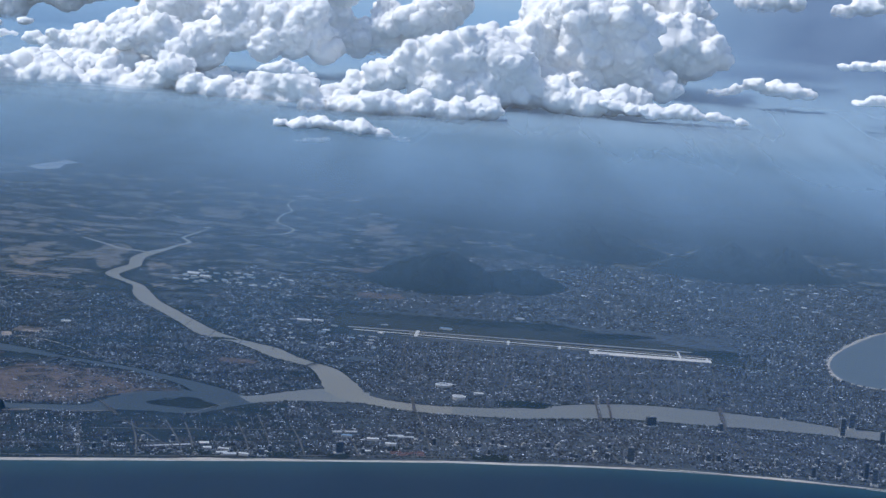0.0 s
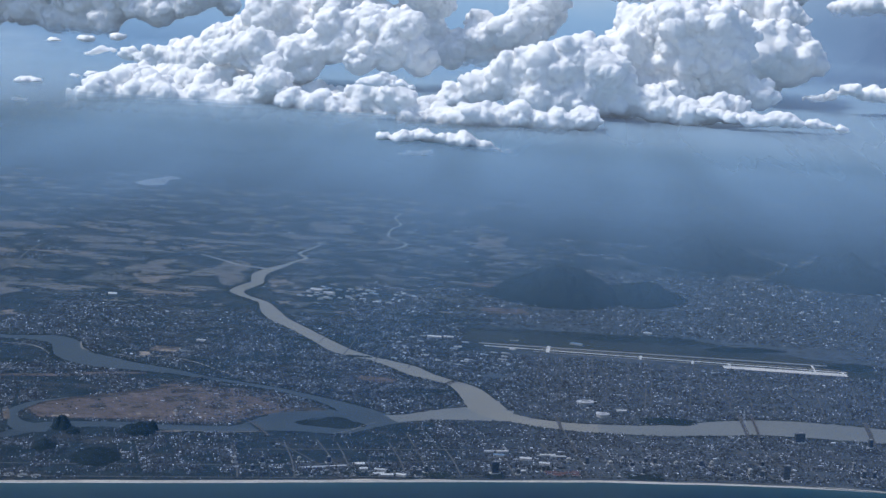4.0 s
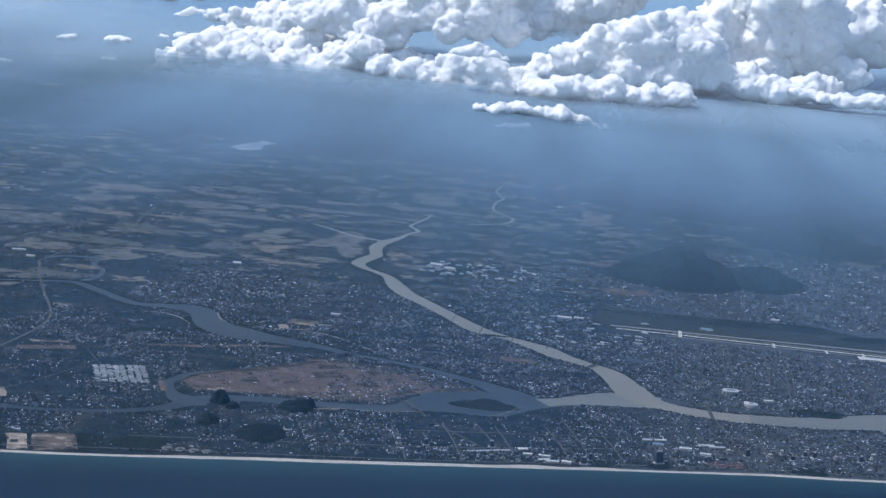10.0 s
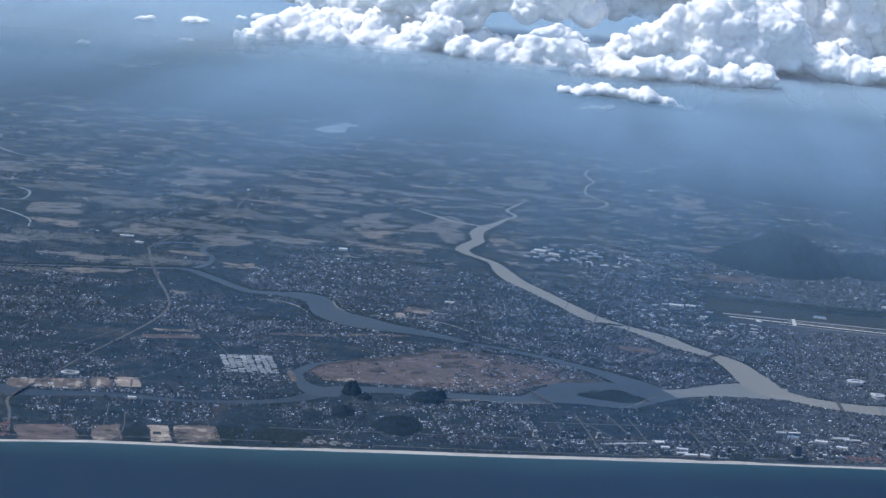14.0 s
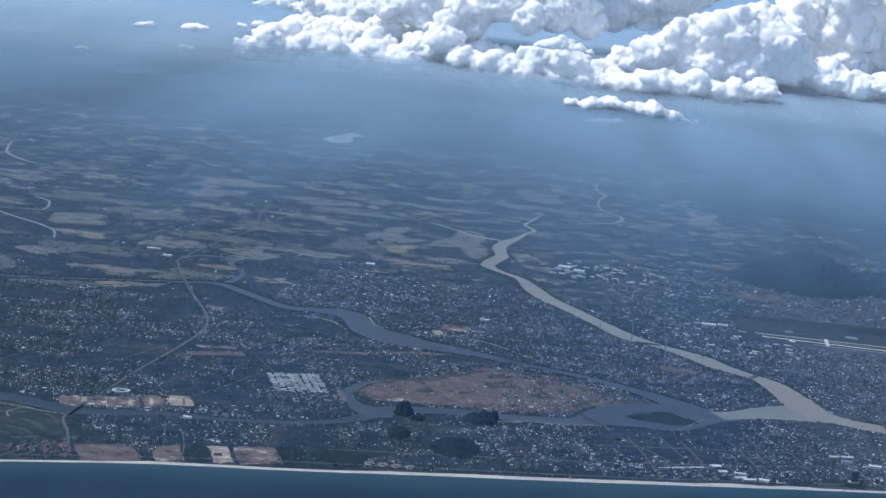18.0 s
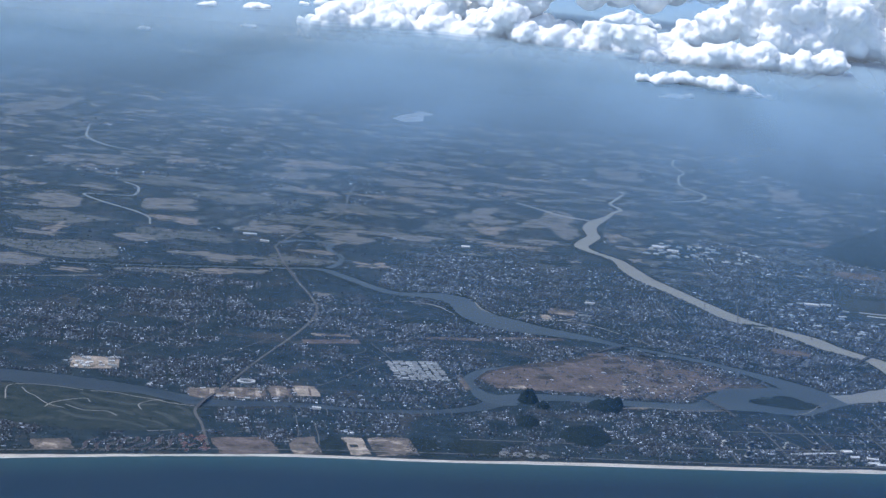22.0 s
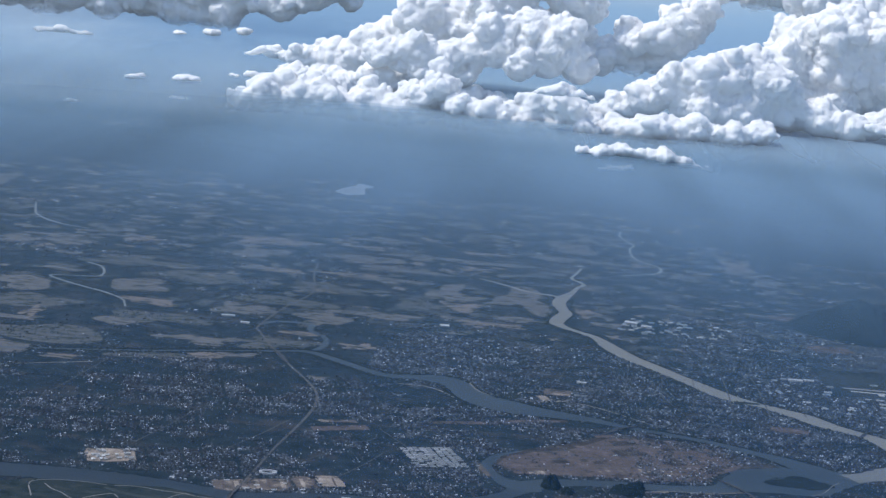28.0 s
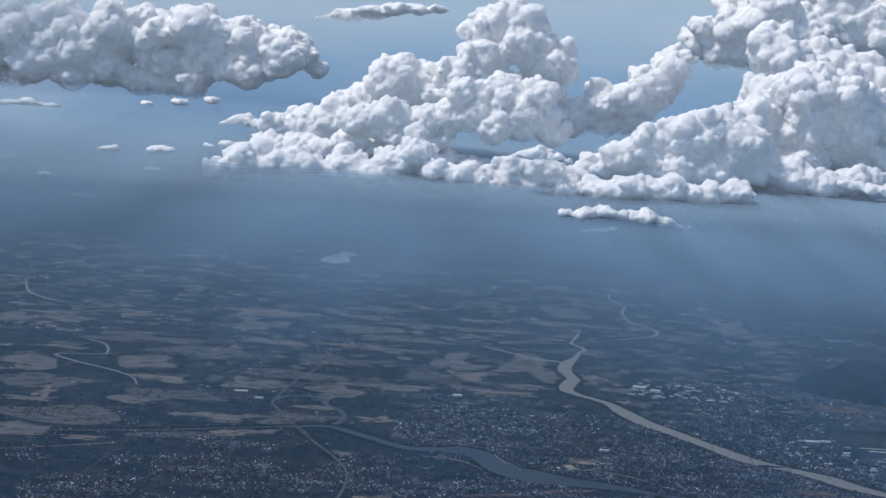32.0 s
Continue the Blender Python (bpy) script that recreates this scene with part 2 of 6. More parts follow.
def haze_material(shift):
    """Haze painted onto a sheet: mostly clear over the coast, thicker inland."""
    m, t, b = material("haze")
    t.nodes.remove(b)
    out = t.nodes["Material Output"]
    g = t.nodes.new("ShaderNodeNewGeometry")
    xyz = t.nodes.new("ShaderNodeSeparateXYZ")
    t.links.new(g.outputs["Position"], xyz.inputs[0])
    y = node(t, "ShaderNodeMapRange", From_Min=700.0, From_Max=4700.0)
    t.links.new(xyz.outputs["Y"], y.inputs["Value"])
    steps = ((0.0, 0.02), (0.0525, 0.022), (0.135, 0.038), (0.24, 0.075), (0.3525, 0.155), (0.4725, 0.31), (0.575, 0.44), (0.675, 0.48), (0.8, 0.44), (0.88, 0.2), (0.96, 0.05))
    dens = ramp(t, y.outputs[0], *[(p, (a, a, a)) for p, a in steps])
    # streaks running inland imitate shafts of sunlight in the haze
    shafts = fractal(t, scaled(t, 0.0062 + shift * 0.0007, 0.0007), 4, 0.5)
    dens = blend(t, 1.0, dens, ramp(t, shafts, (0.32, (0.55, 0.55, 0.55)), (0.68, (1.06, 1.06, 1.06))), "MULTIPLY")
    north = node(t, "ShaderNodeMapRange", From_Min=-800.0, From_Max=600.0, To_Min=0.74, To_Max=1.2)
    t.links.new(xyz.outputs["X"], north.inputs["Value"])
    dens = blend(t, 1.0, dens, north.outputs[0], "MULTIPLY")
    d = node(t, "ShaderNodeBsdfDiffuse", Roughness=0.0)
    # airlight put into the colour: deep blue nearby, paler with distance
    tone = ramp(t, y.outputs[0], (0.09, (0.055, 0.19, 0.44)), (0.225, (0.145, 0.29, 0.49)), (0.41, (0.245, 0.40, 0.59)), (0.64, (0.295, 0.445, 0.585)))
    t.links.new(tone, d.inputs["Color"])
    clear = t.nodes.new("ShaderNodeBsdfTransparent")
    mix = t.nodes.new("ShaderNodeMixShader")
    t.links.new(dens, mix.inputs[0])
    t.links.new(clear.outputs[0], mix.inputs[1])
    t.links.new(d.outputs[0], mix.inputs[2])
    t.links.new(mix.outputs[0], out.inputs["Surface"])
    return m


def airlight_material():
    """Airlight before the clouds, painted on a faint added sheet, clear towards its foot."""
    m, t, b = material("airlight")
    t.nodes.remove(b)
    g = t.nodes.new("ShaderNodeNewGeometry")
    xyz = t.nodes.new("ShaderNodeSeparateXYZ")
    t.links.new(g.outputs["Position"], xyz.inputs[0])
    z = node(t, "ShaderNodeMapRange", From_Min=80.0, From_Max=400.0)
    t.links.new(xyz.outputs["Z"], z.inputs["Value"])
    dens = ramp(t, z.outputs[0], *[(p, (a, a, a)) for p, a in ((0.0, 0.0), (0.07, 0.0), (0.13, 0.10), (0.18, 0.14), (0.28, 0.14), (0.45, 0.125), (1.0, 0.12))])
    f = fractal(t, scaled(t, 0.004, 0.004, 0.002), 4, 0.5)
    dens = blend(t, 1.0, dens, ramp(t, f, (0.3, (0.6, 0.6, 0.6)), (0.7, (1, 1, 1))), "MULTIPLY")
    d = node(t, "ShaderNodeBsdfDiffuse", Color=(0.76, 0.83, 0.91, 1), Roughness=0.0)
    clear = t.nodes.new("ShaderNodeBsdfTransparent")
    mix = t.nodes.new("ShaderNodeMixShader")
    t.links.new(dens, mix.inputs[0])
    t.links.new(clear.outputs[0], mix.inputs[1])
    t.links.new(d.outputs[0], mix.inputs[2])
    t.links.new(mix.outputs[0], t.nodes["Material Output"].inputs["Surface"])
    return m


def backdrop_material():
    """Far haze painted as glow: milky blue above the farthest land, paler towards the horizon."""
    m, t, b = material("far_air")
    t.nodes.remove(b)
    g = t.nodes.new("ShaderNodeNewGeometry")
    xyz = t.nodes.new("ShaderNodeSeparateXYZ")
    t.links.new(g.outputs["Position"], xyz.inputs[0])
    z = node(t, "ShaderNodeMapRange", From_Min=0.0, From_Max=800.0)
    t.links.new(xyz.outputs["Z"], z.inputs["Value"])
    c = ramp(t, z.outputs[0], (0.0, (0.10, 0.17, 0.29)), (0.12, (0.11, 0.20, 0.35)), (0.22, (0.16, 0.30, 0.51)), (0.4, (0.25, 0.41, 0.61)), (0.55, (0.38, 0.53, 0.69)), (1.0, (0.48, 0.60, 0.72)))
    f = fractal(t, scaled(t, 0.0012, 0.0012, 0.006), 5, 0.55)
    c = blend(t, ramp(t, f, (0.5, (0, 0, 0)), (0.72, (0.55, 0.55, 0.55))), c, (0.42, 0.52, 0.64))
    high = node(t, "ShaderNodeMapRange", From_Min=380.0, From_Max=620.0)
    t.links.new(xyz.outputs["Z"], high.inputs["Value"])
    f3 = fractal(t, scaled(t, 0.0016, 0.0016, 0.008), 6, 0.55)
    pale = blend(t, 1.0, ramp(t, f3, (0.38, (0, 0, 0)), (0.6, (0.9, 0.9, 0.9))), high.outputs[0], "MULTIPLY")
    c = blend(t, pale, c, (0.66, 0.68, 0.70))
    # slate painted in for the shaded cloud mass to the north
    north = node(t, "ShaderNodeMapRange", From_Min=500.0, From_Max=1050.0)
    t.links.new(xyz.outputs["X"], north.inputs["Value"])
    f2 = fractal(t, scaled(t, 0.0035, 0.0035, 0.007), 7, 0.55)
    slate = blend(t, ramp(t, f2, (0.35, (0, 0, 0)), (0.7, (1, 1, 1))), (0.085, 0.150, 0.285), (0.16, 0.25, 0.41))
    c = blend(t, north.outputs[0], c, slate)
    # darker at the foot, to meet the dark edge of the land
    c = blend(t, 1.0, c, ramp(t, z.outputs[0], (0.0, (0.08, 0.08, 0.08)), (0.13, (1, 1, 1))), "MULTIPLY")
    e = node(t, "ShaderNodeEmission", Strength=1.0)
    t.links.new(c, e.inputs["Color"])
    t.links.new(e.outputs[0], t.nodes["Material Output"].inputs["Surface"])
    return m


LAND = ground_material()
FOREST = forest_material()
SEA = water("sea_water", (0.005, 0.0185, 0.035), (0.006, 0.022, 0.041), 0.5, 0.5)
RIVER = water("silty_water", (0.185, 0.185, 0.165), (0.22, 0.215, 0.19), 0.45, 0.4)
DELTA = water("grey_silty_water", (0.135, 0.150, 0.152), (0.175, 0.182, 0.175), 0.45, 0.4)
CREEK = water("still_water", (0.028, 0.045, 0.060), (0.041, 0.059, 0.074), 0.45, 0.4)
DARK_WATER = water("dark_canal_water", (0.018, 0.031, 0.044), (0.028, 0.043, 0.057), 0.45, 0.4)
PALE_LOT = lot_material("pale_sand_lot", (0.10, 0.095, 0.085), (0.27, 0.23, 0.19), (0.42, 0.37, 0.31))
SAND = soil("sand", (0.35, 0.325, 0.285), (0.46, 0.43, 0.38), 0.2)
CLAY = lot_material("bare_earth", (0.042, 0.045, 0.044), (0.118, 0.102, 0.09), (0.29, 0.245, 0.20))
BROWN = lot_material("graded_earth", (0.055, 0.049, 0.048), (0.098, 0.082, 0.077), (0.145, 0.122, 0.112))
SCRUB = lot_material("dark_scrub", (0.026, 0.031, 0.031), (0.050, 0.048, 0.045), (0.092, 0.083, 0.075))
FIELD = field_material("fallow_field", (0.112, 0.112, 0.11), (0.168, 0.163, 0.157))
STUBBLE = field_material("stubble_field", (0.142, 0.126, 0.114), (0.215, 0.188, 0.166))
PASTURE = field_material("wet_pasture", (0.075, 0.082, 0.082), (0.125, 0.128, 0.122))
FAIRWAY = soil("mown_grass", (0.030, 0.040, 0.038), (0.050, 0.057, 0.052), 0.1)
GOLF_GRASS = lot_material("rough_grass", (0.014, 0.023, 0.024), (0.026, 0.037, 0.035), (0.046, 0.053, 0.048))
TURF = soil("turf", (0.018, 0.026, 0.024), (0.030, 0.038, 0.034), 0.06)
CONCRETE = soil("concrete", (0.50, 0.48, 0.44), (0.60, 0.58, 0.54), 0.3)
ASPHALT = soil("asphalt", (0.055, 0.055, 0.057), (0.085, 0.085, 0.085), 0.3)
TRACK = soil("sandy_track", (0.20, 0.185, 0.165), (0.28, 0.26, 0.23), 0.3)
WORN = soil("worn_runway", (0.20, 0.20, 0.195), (0.26, 0.255, 0.245), 0.3)
STREET = soil("dusty_street", (0.072, 0.072, 0.072), (0.11, 0.108, 0.102), 0.3)
WALL = plain("rendered_wall", (0.50, 0.48, 0.45))
TOWER_WALL = plain("tower_facade", (0.095, 0.108, 0.13), 0.5)
GLASS = plain("dark_glazing", (0.04, 0.05, 0.06), 0.15)
WHITE_ROOF = plain("white_metal_roof", (0.66, 0.67, 0.68), 0.4)
GREY_ROOF = plain("grey_sheet_roof", (0.34, 0.36, 0.37), 0.5)
DULL_ROOF = plain("dull_sheet_roof", (0.17, 0.175, 0.18), 0.6)
BLUE_ROOF = plain("blue_metal_roof", (0.20, 0.32, 0.46), 0.4)
TILE_ROOF = plain("red_tile_roof", (0.135, 0.075, 0.072), 0.8)
DUSK_ROOF = plain("weathered_roof", (0.085, 0.072, 0.077), 0.8)
STEEL = plain("painted_steel", (0.42, 0.43, 0.44), 0.5)
CLOUD = cloud_material("cloud", 22.0)
PUFF = cloud_material("thin_cloud", 3.0)
FAR_AIR = backdrop_material()
# house and tree tones are cooled too, haze tint in the colour
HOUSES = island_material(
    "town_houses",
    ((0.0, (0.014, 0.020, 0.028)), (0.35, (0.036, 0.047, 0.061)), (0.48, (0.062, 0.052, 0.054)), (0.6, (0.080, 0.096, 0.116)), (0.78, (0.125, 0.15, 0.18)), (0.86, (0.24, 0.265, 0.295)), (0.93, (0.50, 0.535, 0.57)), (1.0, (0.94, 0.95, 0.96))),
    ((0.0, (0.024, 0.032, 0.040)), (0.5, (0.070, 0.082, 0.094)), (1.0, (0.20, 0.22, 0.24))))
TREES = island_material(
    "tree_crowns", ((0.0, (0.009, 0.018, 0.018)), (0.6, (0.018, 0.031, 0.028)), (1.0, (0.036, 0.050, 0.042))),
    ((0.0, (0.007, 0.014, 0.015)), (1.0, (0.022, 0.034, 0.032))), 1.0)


# ---- shaping ----
rng = np.random.default_rng(7)


def mesh_object(name, verts, faces, mat, parent=None, smooth=False, label=""):
    me = bpy.data.meshes.new(name)
    me.from_pydata([tuple(v) for v in verts], [], [tuple(f) for f in faces])
    me.materials.append(mat)
    if smooth:
        me.shade_smooth()
    ob = new(name, me)
    if parent is not None:
        ob.parent = parent
    if label:
        tagged(ob, label)
    return ob


def bulk(name, verts, quads, mat, smooth=False):
    """A large mesh from arrays; quads may have three or four columns."""
    me = bpy.data.meshes.new(name)
    n, k = quads.shape
    me.vertices.add(len(verts))
    me.vertices.foreach_set("co", np.ascontiguousarray(verts, dtype=np.float32).ravel())
    me.loops.add(n * k)
    me.loops.foreach_set("vertex_index", np.ascontiguousarray(quads, dtype=np.int32).ravel())
    me.polygons.add(n)
    me.polygons.foreach_set("loop_start", np.arange(0, n * k, k, dtype=np.int32))
    me.update(calc_edges=True)
    me.materials.append(mat)
    if smooth:
        me.shade_smooth()
    return new(name, me)


def part(name, bm, mat, parent, label=""):
    me = bpy.data.meshes.new(name)
    bm.normal_update()
    bm.to_mesh(me)
    bm.free()
    me.materials.append(mat)
    ob = new(name, me)
    ob.parent = parent
    if label:
        tagged(ob, label)
    return ob


def curve(points, step=4.0):
    """Catmull-Rom through rows of numbers, sampled every few units."""
    p = np.array(points, float)
    p = np.vstack([2 * p[0] - p[1], p, 2 * p[-1] - p[-2]])
    rows = []
    for i in range(1, len(p) - 2):
        a, b, c, d = p[i - 1:i + 3]
        n = max(2, int(np.hypot(*(c - b)[:2]) / step))
        for s in np.arange(n) / n:
            rows.append(0.5 * (2 * b + (c - a) * s + (2 * a - 5 * b + 4 * c - d) * s * s + (3 * b - a - 3 * c + d) * s ** 3))
    rows.append(p[-2])
    return np.array(rows)


def ribbon(name, rows, z, mat, ragged=0.0, parent=None):
    """A strip along rows of x, y, width."""
    c = rows[:, :2]
    d = np.gradient(c, axis=0)
    d /= np.maximum(np.hypot(d[:, 0], d[:, 1]), 1e-6)[:, None]
    side = np.stack([-d[:, 1], d[:, 0]], 1)
    w = rows[:, 2:3] / 2
    j = rng.normal(0, ragged, (2, len(c), 1)) * w
    left, right = c + side * (w + j[0]), c - side * (w + j[1])
    verts = np.vstack([np.c_[left, np.full(len(c), z)], np.c_[right, np.full(len(c), z)]])
    n = len(c)
    i = np.arange(n - 1)
    faces = np.stack([i + n, i + n + 1, i + 1, i], 1)
    return mesh_object(name, verts, faces, mat, parent)


def patch(name, x, y, rx, ry, z, mat, rough=0.25, corners=18, turn=0.0, seed=0):
    """An irregular flat piece of land."""
    r = np.random.default_rng(seed)
    a = np.linspace(0, 2 * math.pi, corners * 2, endpoint=False)
    k = 1 + rough * sum(r.normal(0, 0.5) * np.cos(n * a + r.uniform(0, 6.3)) for n in (2, 3, 4, 5))
    k = np.clip(k, 0.45, 1.6)
    px, py = np.cos(a) * rx * k, np.sin(a) * ry * k
    ct, st = math.cos(turn), math.sin(turn)
    v = np.stack([x + px * ct - py * st, y + px * st + py * ct, np.full(len(a), z)], 1)
    v = np.vstack([v, [(x, y, z)]])
    n = len(a)
    return mesh_object(name, v, [(i, (i + 1) % n, n) for i in range(n)], mat)


def flat(name, corners, z, mat):
    return mesh_object(name, [(x, y, z) for x, y in corners], [tuple(range(len(corners)))], mat)


def box(bm, x, y, z, sx, sy, sz, turn=0.0, taper=1.0):
    """A box whose base centre is x, y, z."""
    v = []
    ct, st = math.cos(turn), math.sin(turn)
    for h, k in ((0, 1.0), (sz, taper)):
        for dx, dy in ((-1, -1), (1, -1), (1, 1), (-1, 1)):
            px, py = dx * sx / 2 * k, dy * sy / 2 * k
            v.append(bm.verts.new((x + px * ct - py * st, y + px * st + py * ct, z + h)))
    for f in ((3, 2, 1, 0), (4, 5, 6, 7), (0, 1, 5, 4), (1, 2, 6, 5), (2, 3, 7, 6), (3, 0, 4, 7)):
        bm.faces.new([v[i] for i in f])
    return bm


def gable(bm, sx, sy, z, rise, over=0.06):
    """A pitched roof with its ridge along x."""
    a, b = sx / 2 + over, sy / 2 + over
    p = [bm.verts.new(q) for q in ((-a, -b, z), (a, -b, z), (a, b, z), (-a, b, z), (-a, 0, z + rise), (a, 0, z + rise))]
    for f in ((0, 1, 5, 4), (2, 3, 4, 5), (0, 4, 3), (1, 2, 5), (3, 2, 1, 0)):
        bm.faces.new([p[i] for i in f])
    return bm


def hashed(i, j, k=0):
    """Repeatable random numbers on a lattice."""
    n = (i * 374761393 + j * 668265263 + k * 2147483647 + 1013904223) & 0xFFFFFFFF
    n = ((n ^ (n >> 13)) * 1274126177) & 0xFFFFFFFF
    return ((n ^ (n >> 16)) & 0xFFFF) / 65535.0


def value_noise(p):
    """Smooth noise in 0..1 for rows of two or three coordinates."""
    p = np.asarray(p, float)
    if p.shape[1] == 2:
        p = np.c_[p, np.zeros(len(p))]
    i = np.floor(p).astype(np.int64)
    f = p - i
    f = f * f * (3 - 2 * f)
    total = np.zeros(len(p))
    for dx in (0, 1):
        for dy in (0, 1):
            for dz in (0, 1):
                w = (f[:, 0] if dx else 1 - f[:, 0]) * (f[:, 1] if dy else 1 - f[:, 1]) * (f[:, 2] if dz else 1 - f[:, 2])
                total += w * hashed(i[:, 0] + dx, i[:, 1] + dy, i[:, 2] + dz)
    return total


# ---- the plan: shore, rivers, roads ----
SHORE = np.array([(-4600, -700), (-2200, 300), (-1400, 640), (-900, 838), (-650, 942), (-481, 1012), (-386, 1054), (-298, 1087), (-222, 1105),
                  (-137, 1131), (-26, 1162), (88, 1197), (167, 1220), (230, 1237), (259, 1246), (275, 1245), (328, 1258), (411, 1269),
                  (494, 1268), (561, 1261), (640, 1240), (800, 1195), (1200, 1100), (4600, 900)], float)
shore_x = np.arange(-4600, 4601, 4.0)
shore_y = np.interp(shore_x, SHORE[:, 0], SHORE[:, 1])
shore_y = np.convolve(np.pad(shore_y, 6, mode="edge"), np.ones(13) / 13, "valid") + 0.5 * (value_noise(np.c_[shore_x / 14, shore_x * 0]) - 0.5)


def shore(x):
    return np.interp(x, shore_x, shore_y)


MAIN = curve([(-112, 2330, 3), (-121, 2278, 4), (-127, 2238, 5), (-113, 2202, 6), (-122, 2169, 6), (-128, 2137, 8), (-140, 2092, 16), (-146, 2050, 17), (-142, 2014, 15), (-139, 1992, 17), (-146, 1958, 19), (-150, 1926, 17), (-137, 1900, 12), (-110, 1866, 13), (-96, 1823, 20),
              (-78, 1777, 22), (-52, 1735, 20), (-23, 1685, 20), (7, 1636, 23), (40, 1610, 17), (69, 1583, 26), (87, 1558, 23), (114, 1534, 18), (130, 1511, 25), (147, 1458, 31), (156, 1430, 31), (176, 1414, 24), (211, 1402, 25), (242, 1402, 27)])
LOWER = curve([(236, 1402, 27), (287, 1409, 33), (334, 1429, 44), (363, 1443, 49), (405, 1451, 57), (461, 1450, 53), (522, 1445, 42), (567, 1437, 32), (640, 1433, 34), (760, 1440, 40), (900, 1470, 60)])
ARM = curve([(150, 1428, 26), (122, 1414, 28), (96, 1394, 20), (78, 1382, 24), (62, 1374, 40), (50, 1369, 58), (36, 1364, 76), (19, 1358, 84), (0, 1346, 62), (-20, 1328, 30), (-36, 1314, 19), (-58, 1308, 18), (-80, 1304, 16), (-101, 1302, 17), (-122, 1300, 17), (-143, 1296, 16), (-164, 1287, 20), (-184, 1273, 24)])
MOAT = curve([(-172, 1276, 26), (-184, 1273, 28), (-194, 1280, 18), (-201, 1290, 11), (-207, 1303, 8), (-211, 1320, 9), (-208, 1336, 10), (-202, 1350, 11), (-188, 1364, 12), (-166, 1379, 13), (-144, 1399, 12), (-126, 1422, 10), (-108, 1462, 8), (-100, 1482, 8)])
INNER = curve([(70, 1376, 30), (48, 1400, 30), (24, 1424, 19), (-2, 1442, 14), (-28, 1458, 13), (-55, 1469, 12), (-78, 1477, 11), (-102, 1486, 12), (-122, 1496, 15), (-140, 1501, 22), (-161, 1506, 28), (-184, 1511, 40), (-206, 1523, 44), (-226, 1541, 36), (-239, 1568, 28), (-250, 1591, 30), (-266, 1599, 32), (-284, 1598, 20),
               (-316, 1597, 14), (-365, 1642, 14), (-392, 1663, 12), (-427, 1651, 8), (-501, 1620, 7), (-549, 1599, 6), (-640, 1570, 6), (-760, 1540, 5)])
MOUTH = curve([(172, 1424, 40), (152, 1424, 46), (134, 1419, 44), (112, 1407, 31), (92, 1393, 22), (76, 1383, 24)])
BROOK = curve([(-388, 1666, 8), (-380, 1700, 6), (-384, 1735, 6), (-402, 1765, 7), (-407, 1797, 8), (-440, 1795, 8), (-455, 1773, 8)])
CANAL = curve([(-760, 1150, 34), (-640, 1180, 34), (-548, 1192, 32), (-487, 1195, 29), (-454, 1195, 24), (-425, 1190, 22), (-395, 1184, 20), (-372, 1184, 16), (-340, 1196, 12), (-310, 1203, 11), (-278, 1205, 8), (-246, 1214, 8), (-216, 1228, 10), (-192, 1250, 14), (-184, 1268, 20)])
BEND = curve([(-700, 2040, 10), (-676, 2015, 9), (-665, 1960, 9), (-690, 1948, 10), (-716, 1936, 11), (-684, 1902, 11), (-639, 1868, 12), (-612, 1837, 8), (-600, 1800, 6)]) * (1, 1, 0.36)
HEAD = curve([(-890, 2500, 6), (-870, 2425, 9), (-853, 2372, 10), (-825, 2330, 12), (-793, 2303, 9), (-760, 2290, 6)]) * (1, 1, 0.4)
TRIB = curve([(-242, 2176, 3), (-220, 2154, 4), (-198, 2130, 5), (-180, 2110, 6), (-157, 2102, 8), (-140, 2090, 10)])
REACH = curve([(-42, 2730, 8), (-45, 2664, 7), (-30, 2590, 8), (-37, 2545, 8), (-36, 2465, 8), (-20, 2425, 8), (-4, 2391, 9), (-14, 2340, 9), (-60, 2300, 6)]) * (1, 1, 0.5)
HIGHWAY = curve([(-357, 1087, 4), (-372, 1130, 4), (-385, 1163, 4), (-382, 1201, 4), (-378, 1251, 4), (-373, 1313, 4), (-366, 1373, 4), (-361, 1425, 5), (-360, 1464, 5), (-364, 1502, 5), (-378, 1545, 5), (-401, 1600, 5), (-427, 1667, 5), (-451, 1740, 5), (-455, 1752, 5), (-452, 1801, 5), (-442, 1885, 5), (-428, 1956, 5), (-428, 2013, 5), (-439, 2094, 5), (-445, 2184, 5)])
WATERS = [MAIN, LOWER, ARM, MOUTH, MOAT, INNER, BROOK, CANAL, BEND, HEAD, REACH, TRIB]
BAY = curve([(900, 2080, 1), (790, 2020, 1), (703, 1940, 1), (668, 1888, 1), (634, 1822, 1), (611, 1765, 1), (600, 1717, 1), (599, 1672, 1), (607, 1647, 1), (626, 1630, 1), (660, 1622, 1), (800, 1600, 1)])

# ---- ground, sea, rivers ----
g = np.linspace(-4800, 4800, 25)
gx, gy = np.meshgrid(g, g)
gi = np.arange(24)
a, b_ = np.meshgrid(gi, gi)
q = (b_ * 25 + a).ravel()
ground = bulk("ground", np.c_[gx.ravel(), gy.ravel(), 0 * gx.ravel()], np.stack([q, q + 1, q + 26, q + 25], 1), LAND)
tagged(ground, "flat coastal plain of dull green scrub, farmland and town ground", "ground", kind="structure")

